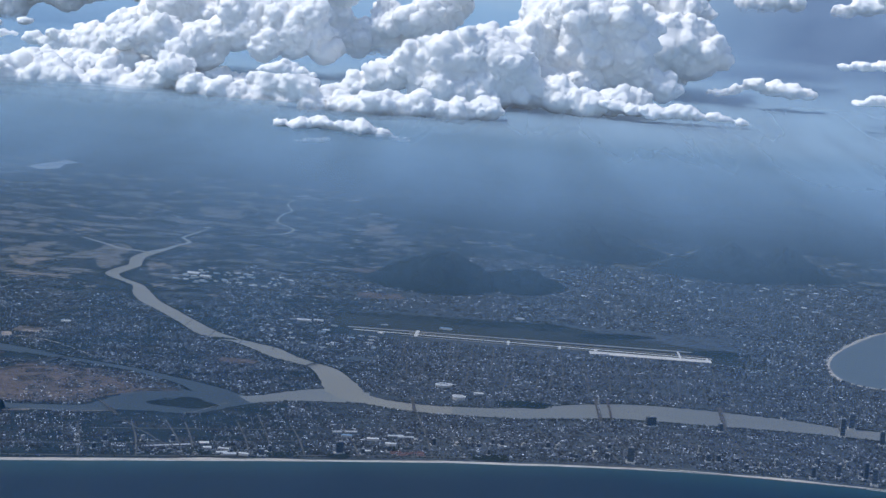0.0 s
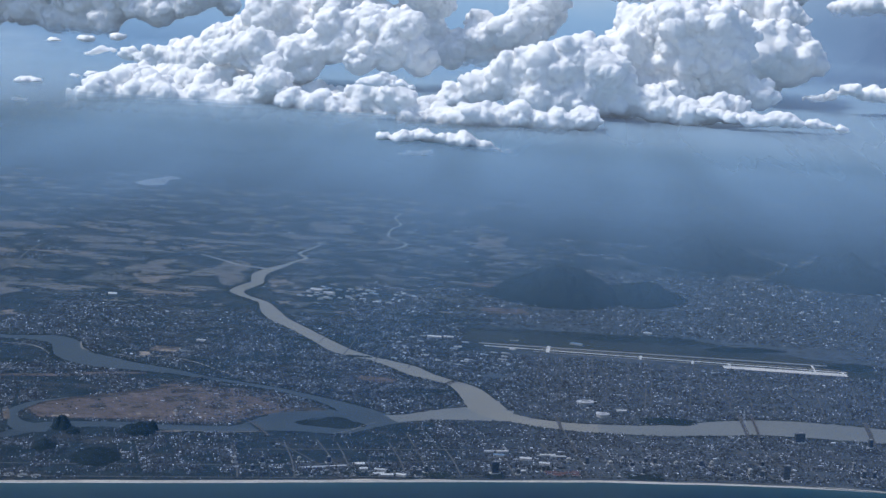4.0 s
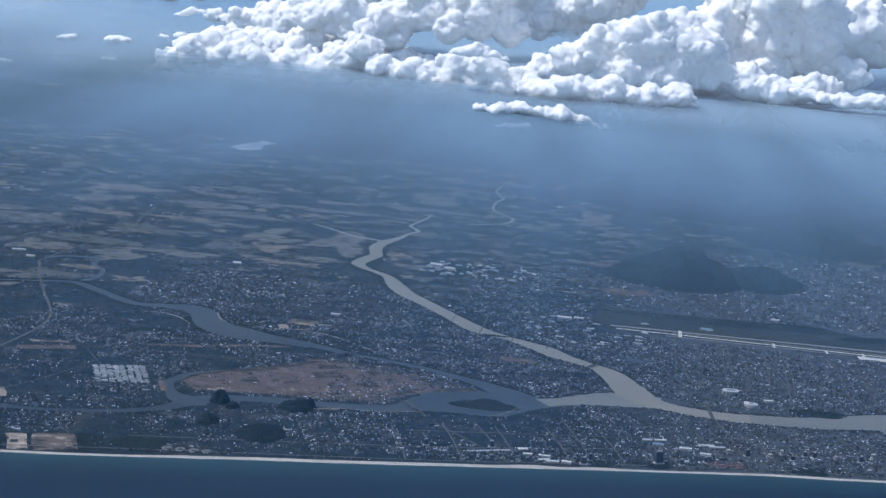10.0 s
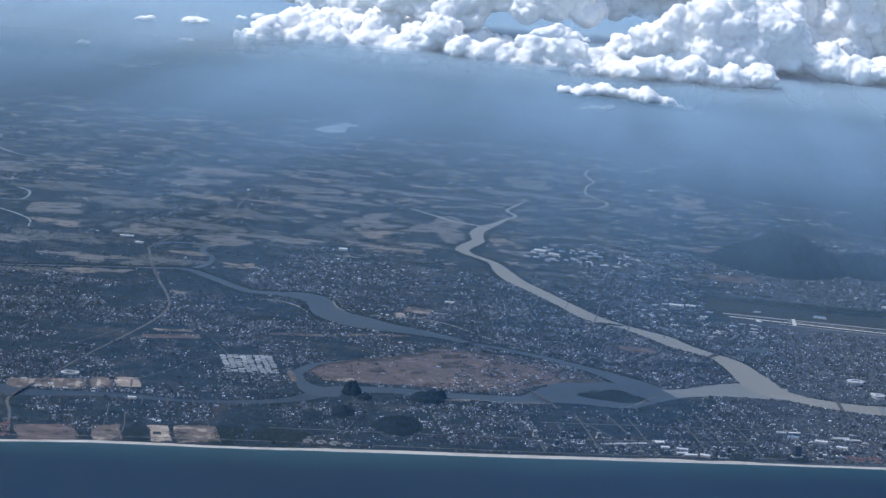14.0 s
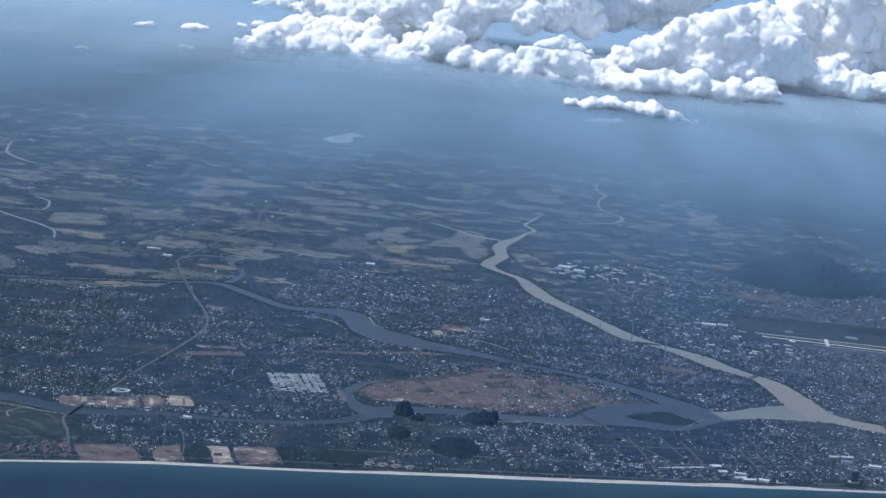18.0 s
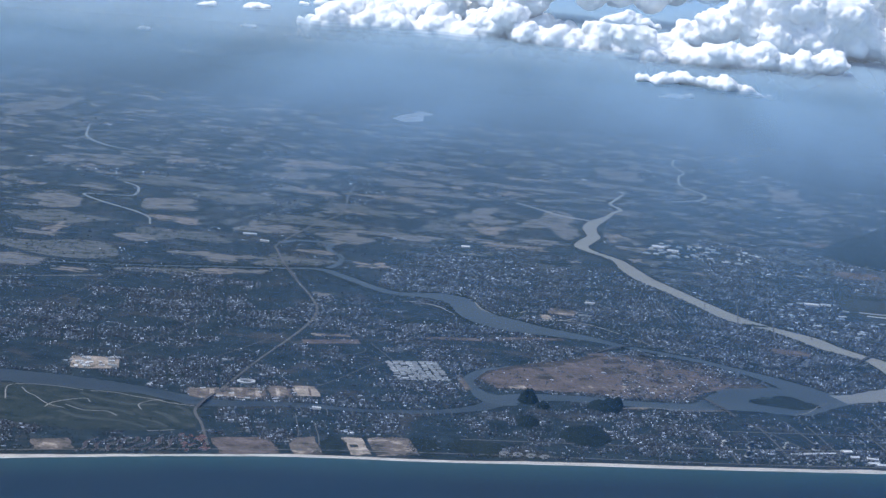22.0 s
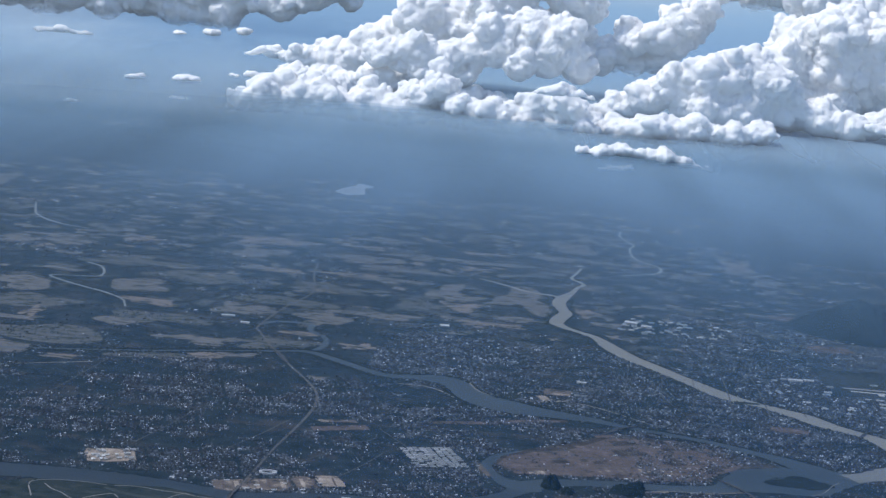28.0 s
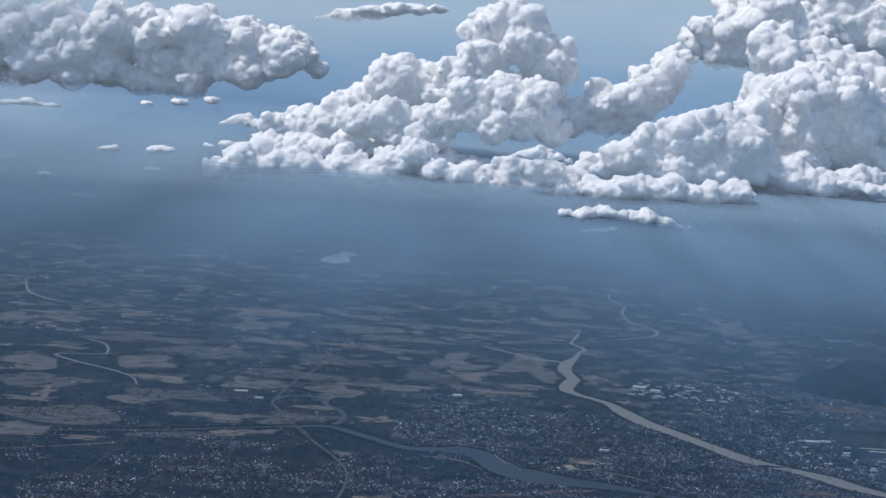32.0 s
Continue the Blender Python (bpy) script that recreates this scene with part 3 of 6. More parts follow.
n = len(shore_x)
v = np.vstack([np.c_[shore_x, shore_y, np.full(n, 0.10)], np.c_[shore_x, np.full(n, -4700.0), np.full(n, 0.10)]])
i = np.arange(n - 1)
tagged(bulk("sea", v, np.stack([i + n, i + n + 1, i + 1, i], 1), SEA), "deep teal sea with fine ripples along a sandy beach", "sea", kind="structure")
k = (shore_x > -1500) & (shore_x < 1300)
bx, by = shore_x[k], shore_y[k]
wide = 3.4 + 5.4 * value_noise(np.c_[bx / 25, bx * 0 + 3.3]) * value_noise(np.c_[bx / 90, bx * 0 + 5.3]) * 1.5
beach = ribbon("beach", np.c_[bx, by + wide / 2 - 0.8, wide], 0.16, SAND, 0.03)
tagged(beach, "long pale sand beach between the sea and the town", "beach", kind="structure")
surf = ribbon("surf", np.c_[bx, by - 0.75, 0.35 + 0.8 * value_noise(np.c_[bx / 9, bx * 0 + 8.1])], 0.2, plain("foam", (0.6, 0.64, 0.64), 0.9), 0.1)
tagged(surf, "thin broken white line of surf on the beach", "surf", kind="structure")

for k in range(7):       # the sea bed falls away in soft steps
    s = (k + 1) / 7
    shoal = (5.0 + 42.0 * s ** 1.5) * (0.75 + 0.5 * value_noise(np.c_[bx / 60, bx * 0 + 1.7]))
    low = [a + (b - a) * s for a, b in zip((0.018, 0.052, 0.060), (0.005, 0.019, 0.0355))]
    tagged(ribbon("shallows", np.c_[bx, by - shoal / 2, shoal], 0.145 - 0.005 * k, water("shallow_water", tuple(low), tuple(1.15 * c for c in low), 0.5, 0.6), 0.03), "teal shallow water along the beach", "sea", kind="structure")

bay = np.vstack([BAY[:, :2], [(1500, 1650), (1500, 2300)]])
tagged(flat("bay", [tuple(p) for p in bay], 0.12, water("bay_water", (0.085, 0.115, 0.135), (0.11, 0.14, 0.16), 0.3, 0.5)), "grey-blue bay behind the city", "bay", kind="structure")
tagged(ribbon("bay_beach", np.c_[BAY[:, :2], np.full(len(BAY), 5.0)], 0.17, SAND, 0.05), "narrow pale beach round the bay", "beach", kind="structure")

for name, rows, mat, z, label in (
        ("river", MAIN, RIVER, 0.22, "broad silty grey-brown river winding through the plain"), ("river", LOWER, DELTA, 0.21, "wide silty lower reach of the river through the city"),
        ("river_mouth", MOUTH, DELTA, 0.205, "silty mouth of a side arm at the river fork"), ("river_arm", ARM, CREEK, 0.20, "still grey river arm between the islands"), ("moat", MOAT, CREEK, 0.19, "grey channel round the bare brown island"),
        ("river_arm", INNER, CREEK, 0.18, "winding grey-blue river past the suburbs"), ("brook", BROOK, CREEK, 0.17, "narrow looping brook in the fields"),
        ("canal", CANAL, DARK_WATER, 0.185, "grey canal behind the beach quarter"), ("river_bend", BEND, DELTA, 0.2, "looping pale river far out in farmland"),
        ("river_bend", HEAD, DELTA, 0.2, "short pale bend of a far river"), ("tributary", TRIB, RIVER, 0.19, "short pale tributary joining the river"), ("river_bend", REACH, RIVER, 0.2, "thin pale river reach below the hills")):
    tagged(ribbon(name, rows, z, mat, 0.05), label, "river", kind="structure")
# the sky's reflection is put into the reservoir's pale base colour
tagged(flat("reservoir", [(-506, 2906), (-479, 2873), (-454, 2905), (-462, 2976), (-451, 3006), (-445, 3053), (-459, 3126), (-477, 3087), (-481, 3009), (-499, 2962)], 0.2, water("sky_pale_water", (0.42, 0.45, 0.48), (0.50, 0.53, 0.55), 0.3, 0.3)), "pale reservoir among far dark hills", "lake", kind="structure")
ROADS = []
tagged(patch("river_island", 33, 1354, 24, 17, 0.3, FOREST, 0.2, seed=9), "low wooded island in the grey river arm", "island", kind="structure")

# ---- worked land ----
isle = [(-206, 1326), (-200, 1352), (-176, 1384), (-124, 1436), (-108, 1458), (-76, 1452), (-51, 1446), (-2, 1420), (24, 1396), (-6, 1382), (-28, 1368), (-36, 1357), (-57, 1327), (-91, 1321), (-126, 1321), (-151, 1314), (-190, 1306)]
tagged(flat("island_ground", isle, 0.235, SCRUB), "flat island of dark scrub between two river arms", "land", kind="structure")
bare = [(-203, 1328), (-196, 1352), (-178, 1370), (-150, 1386), (-132, 1410), (-112, 1440), (-88, 1446), (-62, 1436), (-30, 1416), (-6, 1396), (-14, 1376), (-30, 1358), (-44, 1338), (-60, 1326), (-92, 1318), (-126, 1318), (-151, 1312), (-188, 1306)]
tagged(flat("building_land", bare, 0.245, BROWN), "bare brown graded ground with building plots", "land", kind="structure")
r = np.random.default_rng(41)
for i in range(46):
    x, y = r.uniform(-185, 10), r.uniform(1318, 1450)
    u = (y - 1318) / 132
    if not (-205 + 90 * u < x < -50 + 70 * u * (1.4 - u)):
        continue
    w, d, a = r.uniform(2.5, 9), r.uniform(2.5, 9), 0.42
    c, q = math.cos(a), math.sin(a)
    m = (SCRUB, BROWN, TURF, BROWN, SCRUB, SCRUB)[int(r.integers(6))]
    tagged(flat("building_plot", [(x + k * w * c - n * d * q, y + k * w * q + n * d * c) for k, n in ((-1, -1), (1, -1), (1, 1), (-1, 1))], 0.25 + 0.0012 * i, m), "graded plot of earth and scrub on the island", "land", "building plots", "structure")
# x, y and half sizes: the far fields, then those by the looping river, then those round the great bend
FIELDS = [(-781, 2216, 30, 18), (-759, 2176, 30, 22), (-677, 2246, 24, 18), (-1018, 2652, 38, 115), (-818, 2167, 26, 26), (-520, 2325, 54, 34), (-524, 2218, 28, 32), (-509, 2110, 20, 16), (-477, 2105, 32, 14),
          (-383, 2248, 42, 28), (-341, 2186, 68, 15), (-396, 2118, 46, 12), (-347, 2106, 46, 10), (-378, 2418, 42, 21), (-393, 2343, 29, 15), (-314, 2303, 43, 22), (-225, 2298, 44, 18), (-252, 2241, 22, 14)]
FIELDS += [(-731, 1885, 32, 40), (-615, 1926, 32, 39), (-582, 1841, 28, 19), (-716, 1985, 30, 10), (-687, 1701, 24, 10), (-679, 1735, 8, 28), (-595, 1725, 22, 16), (-667, 1570, 32, 28), (-603, 1552, 17, 9),
           (-498, 1675, 34, 17), (-455, 1626, 20, 12), (-479, 1609, 18, 12), (-491, 1845, 23, 31), (-467, 1846, 18, 22), (-409, 1746, 20, 11), (-397, 1830, 26, 37), (-340, 1878, 38, 20), (-347, 1708, 16, 14), (-370, 1560, 10, 8)]
for i, (x, y, rx, ry) in enumerate(((-640, 1640, 60, 40), (-560, 1760, 46, 30), (-430, 1690, 40, 24), (-530, 1590, 44, 18), (-700, 1790, 50, 34), (-450, 1910, 50, 30), (-560, 2010, 60, 34), (-300, 1960, 34, 30), (-400, 2010, 40, 24), (-650, 2080, 50, 30))):
    tagged(patch("pasture", x, y, rx, ry, 0.02 + 0.001 * i, PASTURE, 0.45, seed=700 + i), "wide dull pasture cut by dark hedges", "field", "pastures on the plain", "structure")
FIELDS += [(-274, 2056, 21, 54), (-257, 1975, 22, 24), (-186, 2057, 30, 72), (-192, 1927, 34, 12), (-221, 1884, 33, 11), (-121, 2505, 32, 56), (-129, 2394, 53, 20), (-116, 2005, 12, 25), (-93, 1943, 16, 15),
           (18, 2333, 15, 24), (108, 2465, 22, 54), (136, 2339, 17, 29), (120, 2399, 24, 16), (51, 2378, 12, 15), (67, 2143, 14, 8)]
for i, (x, y, rx, ry) in enumerate(FIELDS):
    tagged(patch("field", x, y, rx, ry, 0.06 + 0.002 * i, (FIELD, FIELD, STUBBLE)[i % 3], 0.4, seed=20 + i), "dry pale fallow field among dark hedges", "field", "fields on the plain", "structure")
r = np.random.default_rng(3)
for i in range(330):
    x, y = r.uniform(-1250, 140), 1800 + 1100 * r.uniform() ** 0.8
    tagged(patch("field", x, y, r.uniform(4, 17) * (y / 2100), r.uniform(4, 13) * (y / 2100), 0.03 + 0.0001 * i, (FIELD, STUBBLE, PASTURE)[i % 3], 0.55, 9, seed=200 + i), "dry pale fallow field among dark hedges", "field", "fields on the plain", "structure")
LOTS = [(-390, 1206, 12, 13, CLAY), (-362, 1217, 15, 15, CLAY), (-340, 1229, 8, 15, CLAY), (-322, 1238, 9, 14, PALE_LOT), (-450, 1054, 13, 11, CLAY), (-484, 1252, 19, 17, PALE_LOT), (-335, 1096, 20, 19, BROWN), (-298, 1110, 10, 19, CLAY), (-265, 1122, 7, 19, PALE_LOT), (-242, 1130, 15, 20, CLAY),
        (-214, 1310, 2.5, 20, CLAY), (49, 1525, 18, 11, BROWN), (147, 1917, 26, 18, BROWN), (119, 2086, 18, 16, BROWN), (-332, 1390, 24, 7, BROWN), (-335, 1412, 16, 4, CLAY), (-30, 1306, 18, 1.6, CLAY), (-173, 1314, 7, 4, PALE_LOT),
        (-380, 1206, 14, 6, CLAY), (-600, 1290, 16, 8, CLAY), (-84, 1290, 12, 2, CLAY), (-153, 1589, 13, 12, CLAY), (-166, 1562, 5, 9, PALE_LOT), (156, 1918, 13, 10, BROWN)]
for i, (x, y, rx, ry, mat) in enumerate(LOTS):
    r = np.random.default_rng(60 + i)
    turn = 0.36 + r.uniform(-0.1, 0.1) if y < 1420 else r.uniform(-0.3, 0.3)
    edge = []
    for a0, b0, a1, b1 in ((-1, -1, 1, -1), (1, -1, 1, 1), (1, 1, -1, 1), (-1, 1, -1, -1)):
        for s in (0.0, 0.35, 0.7):
            u = (a0 + (a1 - a0) * s) * rx * r.uniform(0.88, 1.06)
            w = (b0 + (b1 - b0) * s) * ry * r.uniform(0.85, 1.08)
            edge.append((x + u * math.cos(turn) - w * math.sin(turn), y + u * math.sin(turn) + w * math.cos(turn)))
    tagged(flat("bare_lot", edge, 0.26 + 0.004 * i, mat), "bare sandy building lot" if mat is not BROWN else "bare brown earth lot", "land", "bare lots", "structure")

tagged(flat("yard", [(-268, 1117), (-263, 1119), (-265, 1125), (-270, 1123)], 0.40, TURF), "dark square yard in a pale lot", "land", kind="structure")

GOLF = [(-545, 1160), (-525, 1176), (-480, 1180), (-432, 1186), (-400, 1176), (-380, 1160), (-374, 1120), (-404, 1102), (-445, 1090), (-490, 1090), (-545, 1105)]
tagged(flat("golf_ground", GOLF, 0.21, GOLF_GRASS), "rough dark grass of a golf course beside a canal", "land", kind="structure")
r = np.random.default_rng(52)
for i, rows in enumerate(([(-470, 1172, 4), (-452, 1162, 5), (-430, 1158, 5), (-412, 1164, 4)], [(-474, 1150, 4), (-455, 1140, 6), (-436, 1142, 5), (-420, 1134, 4)], [(-410, 1148, 4), (-398, 1140, 5), (-388, 1128, 4)],
                          [(-470, 1125, 4), (-450, 1116, 5), (-425, 1118, 5), (-405, 1110, 4)], [(-415, 1128, 3), (-402, 1124, 4), (-392, 1116, 3)], [(-400, 1166, 3), (-390, 1158, 4), (-384, 1146, 3)])):
    tagged(ribbon("fairway", curve(rows, 3), 0.24 + 0.004 * i, FAIRWAY, 0.1), "winding mown fairway of a golf course", "grass", "fairways", "structure")

tagged(ribbon("graded_strip", curve([(-262, 1434, 5), (-248, 1441, 8), (-213, 1453, 9), (-179, 1472, 9), (-146, 1484, 7)], 3), 0.27, BROWN, 0.08), "long strip of graded brown earth beside a river", "land", kind="structure")

# ---- hills ----


def hill(x, y, rx, ry, h, seed, label, rugged=0.35, steep=1.0, cells=44):
    u = np.linspace(-1, 1, cells)
    a, b = np.meshgrid(u, u)
    p = np.c_[a.ravel(), b.ravel()]
    d = np.hypot(p[:, 0], p[:, 1])
    f = np.clip(1 - d ** (1.3 * steep), 0, 1) ** (1.2 / steep)
    ridge = sum(k * np.abs(2 * value_noise(p * s + seed * 7.7) - 1) for s, k in ((2.2, 0.5), (4.5, 0.3), (9, 0.16), (17, 0.1)))
    z = h * f * (1.15 - rugged * 2.0 * ridge) - 0.4
    v = np.c_[x + p[:, 0] * rx, y + p[:, 1] * ry, z]
    i, j = np.meshgrid(np.arange(cells - 1), np.arange(cells - 1))
    q = (j * cells + i).ravel()
    ob = bulk("hill", v, np.stack([q, q + 1, q + cells + 1, q + cells], 1), FOREST, True)
    return tagged(ob, label, "hill")


for i, (x, y, rx, ry, h) in enumerate(((205, 2050, 85, 95, 46), (300, 2075, 60, 80, 24), (400, 2430, 110, 110, 44), (570, 2300, 95, 85, 46), (650, 2320, 70, 75, 44), (330, 2760, 280, 220, 46), (700, 2800, 300, 260, 46),
                                       (-250, 3250, 330, 300, 46), (-760, 3350, 420, 330, 54), (-1300, 3450, 380, 300, 54), (150, 3250, 300, 250, 46))):
    hill(x, y, rx, ry, h, i, "dark wooded hill beyond the city" if y < 2500 else "far hazy wooded mountain", 0.5, 1.0, 70)
for i, (x, y, rx, ry, h) in enumerate(((-162, 1280, 8, 10, 11), (-158, 1224, 9, 14, 6), (-105, 1283, 14, 13, 10), (-116, 1205, 19, 26, 7), (-96, 1292, 5, 6, 9), (-150, 1268, 6, 7, 5))):
    hill(x, y, rx, ry, h, 30 + i, "steep dark limestone hill standing among houses", 0.42, 1.35, 34)
for i, (x, y, rx, ry) in enumerate(((-280, 1117, 9, 17), (-188, 1148, 19, 17), (-222, 1138, 12, 18), (300, 1445, 26, 13), (-275, 1490, 22, 10), (-195, 1557, 12, 7), (170, 1792, 50, 14), (290, 1806, 60, 15), (395, 1786, 45, 13), (497, 1735, 34, 16), (500, 1672, 28, 12), (124, 1226, 9, 9), (165, 1236, 8, 10), (92, 1222, 8, 7), (66, 1217, 7, 8), (275, 1262, 14, 9), (205, 1268, 9, 6))):
    tagged(patch("wood", x, y, rx, ry, 0.28 + 0.003 * i, FOREST, 0.2, turn=0.35, seed=90 + i), "dark low woodland on flat ground", "wood", "woods", "structure")

# ---- woods along the banks ----
for w, a0, a1 in ((MAIN, 0.30, 0.47), (MAIN, 0.50, 0.66), (MAIN, 0.68, 0.88), (INNER, 0.05, 0.22), (INNER, 0.28, 0.45), (INNER, 0.5, 0.7), (LOWER, 0.1, 0.3)):
    rows = w[int(a0 * len(w)):int(a1 * len(w))]
    d = np.gradient(rows[:, :2], axis=0)
    d /= np.hypot(d[:, 0], d[:, 1])[:, None]
    for e in (-1, 1):
        wood = (2.0 + 9.0 * value_noise(np.c_[np.arange(len(rows)) / 9.0, np.full(len(rows), 3.1 * e + a0 * 50)]) ** 2) * np.sin(np.linspace(0, math.pi, len(rows))) ** 0.4
        off = e * (rows[:, 2] / 2 + wood / 2 - 0.6)
        tagged(ribbon("riverside_wood", np.c_[rows[:, 0] - d[:, 1] * off, rows[:, 1] + d[:, 0] * off, wood], 0.285, FOREST, 0.16), "dark strip of trees along a river bank", "wood", "riverside woods", "structure")

# ---- roads and streets ----
AVENUES = [[(-1100, 18), (-600, 16), (-300, 14), (0, 13), (300, 14), (620, 14)], [(-200, 52), (0, 48), (200, 60), (420, 62), (620, 60)], [(-20, 92), (150, 90), (300, 100), (620, 105)]]
for off in AVENUES:
    rows = curve([(x, float(shore(x)) + d, 1.7) for x, d in off], 2)
    ROADS.append(rows)
    tagged(ribbon("avenue", rows, 0.3, STREET), "long straight avenue running beside the beach", "road", "avenues", "structure")
STREETS = [(-1, 1286, 60, 1181), (60, 1186, 28, 1300), (120, 1208, 92, 1340), (198, 1515, 190, 1640), (212, 1397, 232, 1240), (359, 1525, 350, 1640), (362, 1400, 385, 1268), (473, 1568, 482, 1690),
           (463, 1422, 470, 1272), (-300, 1095, -318, 1180), (-286, 1096, -302, 1165), (-222, 1108, -243, 1160), (-41, 1360, -90, 1440), (-318, 1250, -290, 1330), (-250, 1300, -300, 1400), (240, 1690, 236, 1520),
           (290, 1690, 282, 1480), (330, 1690, 322, 1500), (-75, 1501, 20, 1570), (560, 1456, 590, 1660), (530, 1620, 590, 1780), (500, 1600, 545, 1840), (-600, 1240, -560, 1560), (-30, 1500, -80, 1700)]
for i in range(15):
    STREETS.append((190 + 21 * i, 1690 - i * 0.5, 186 + 21 * i + 3 * math.sin(i), 1520 - 20 * abs(math.sin(i * 1.7))))
for i in range(16):
    x = -10 + 38 * i
    STREETS.append((x, float(shore(x)) + 13, x - 22, float(shore(x)) + 105))
for i in range(9):
    STREETS.append((170 + 10 * i, 1500 + 20 * i, 330 + 20 * i, 1512 + 20 * i))
    STREETS.append((-200 + 34 * i, 1560 + 12 * (i % 3), -170 + 30 * i, 1700 + 15 * (i % 4)))
for i in range(7):
    STREETS.append((530 - 60 * i, 1850 + 8 * i, 520 - 55 * i, 1990))
for i in range(8):
    STREETS.append((-330 + 17 * i, 1172 + 6 * i, -338 + 17 * i, 1196 + 6 * i))
    if i % 3 == 0:
        STREETS.append((-345 - 22 * i, 1290 + 14 * (i % 3), -300 - 24 * i, 1370 + 12 * i))
for x0, y0, x1, y1 in STREETS:
    y0, y1 = max(y0, float(shore(x0)) + 11), max(y1, float(shore(x1)) + 11)
    mx, my = (x0 + x1) / 2 + 1.5, (y0 + y1) / 2
    w = 1.3 if x0 > -20 else 0.8
    rows = curve([(x0, y0, w), (mx, my, w), (x1, y1, w)], 2)
    ROADS.append(rows)
    tagged(ribbon("street", rows, 0.32, STREET), "pale straight city street", "road", "streets", "structure")
for k, rows in enumerate(([(-512, 1138), (-521, 1168), (-508, 1178), (-488, 1180), (-470, 1178)], [(-511, 1168), (-503, 1157), (-496, 1152), (-481, 1136), (-468, 1132)], [(-465, 1178), (-451, 1181), (-432, 1177), (-413, 1175)], [(-481, 1129), (-479, 1142), (-463, 1159), (-456, 1151)], [(-419, 1148), (-424, 1160), (-416, 1174), (-406, 1171), (-387, 1170)], [(-402, 1103), (-394, 1106), (-386, 1112)], [(-470, 1140), (-455, 1132), (-440, 1135), (-430, 1128)],
                          [(-94, 1287), (-75, 1296), (-41, 1301), (-16, 1312)], [(38, 1322), (48, 1333), (58, 1355), (66, 1368)], [(-104, 1230), (-101, 1208), (-105, 1191)], [(-236, 1612), (-232, 1589), (-224, 1565), (-211, 1555), (-198, 1555)],
                          [(-176, 1579), (-186, 1576), (-190, 1564), (-183, 1548), (-170, 1547), (-155, 1553), (-143, 1564)], [(-298, 1565), (-278, 1566), (-262, 1557), (-251, 1542), (-245, 1532)], [(-160, 1560), (-120, 1545), (-75, 1501)], [(-700, 1470), (-640, 1500), (-570, 1540)])):
    tagged(ribbon("sandy_track", curve([(x, y, 2.2 if y > 1520 else 0.9) for x, y in rows], 3), 0.34 + 0.002 * k, TRACK), "pale sandy track winding over open ground", "track", "tracks", "structure")
tagged(ribbon("highway", HIGHWAY * (1, 1, 0.52), 0.36, STREET), "curving pale highway over the plain to the coast", "road", kind="structure")

# ---- airport ----
tagged(flat("airfield", [(112, 1742), (116, 1800), (230, 1822), (345, 1824), (420, 1775), (512, 1748), (540, 1700), (536, 1652), (492, 1664), (480, 1690), (200, 1703), (130, 1712)], 0.30, TURF), "dark grass airfield in the city", "airfield", kind="structure")
for x0, y0, x1, y1, w, mat, name, label in (
        (135, 1714, 486, 1707, 3.2, CONCRETE, "runway", "pale concrete runway"), (129, 1726, 470, 1734, 5.0, WORN, "runway", "grey asphalt runway"),
        (190, 1720, 480, 1716, 1.6, PALE_LOT, "taxiway", "pale taxiway between the runways"), (183, 1702, 484, 1699, 2.6, WORN, "taxiway", "grey taxiway beside the runway"), (366, 1692, 484, 1694, 13.0, CONCRETE, "apron", "bright concrete apron"),
        (197, 1703, 198, 1734, 3.5, CONCRETE, "taxiway", "bright concrete taxiway"), (287, 1698, 288, 1718, 2.6, CONCRETE, "taxiway", "bright concrete taxiway"), (337, 1696, 338, 1712, 2.6, CONCRETE, "taxiway", "bright concrete taxiway"),
        (481, 1690, 481, 1710, 2.4, CONCRETE, "taxiway", "bright concrete taxiway"), (455, 1694, 455, 1732, 2, CONCRETE, "taxiway", "bright concrete taxiway"), (372, 1690, 373, 1712, 3, CONCRETE, "taxiway", "bright concrete taxiway")):
    zz = {"runway": 0.36, "taxiway": 0.40, "apron": 0.44}[name]
    tagged(ribbon(name, curve([(x0, y0, w), ((x0 + x1) / 2, (y0 + y1) / 2, w), (x1, y1, w)], 20), zz, mat), label, "runway", kind="structure")

# ---- bridges ----


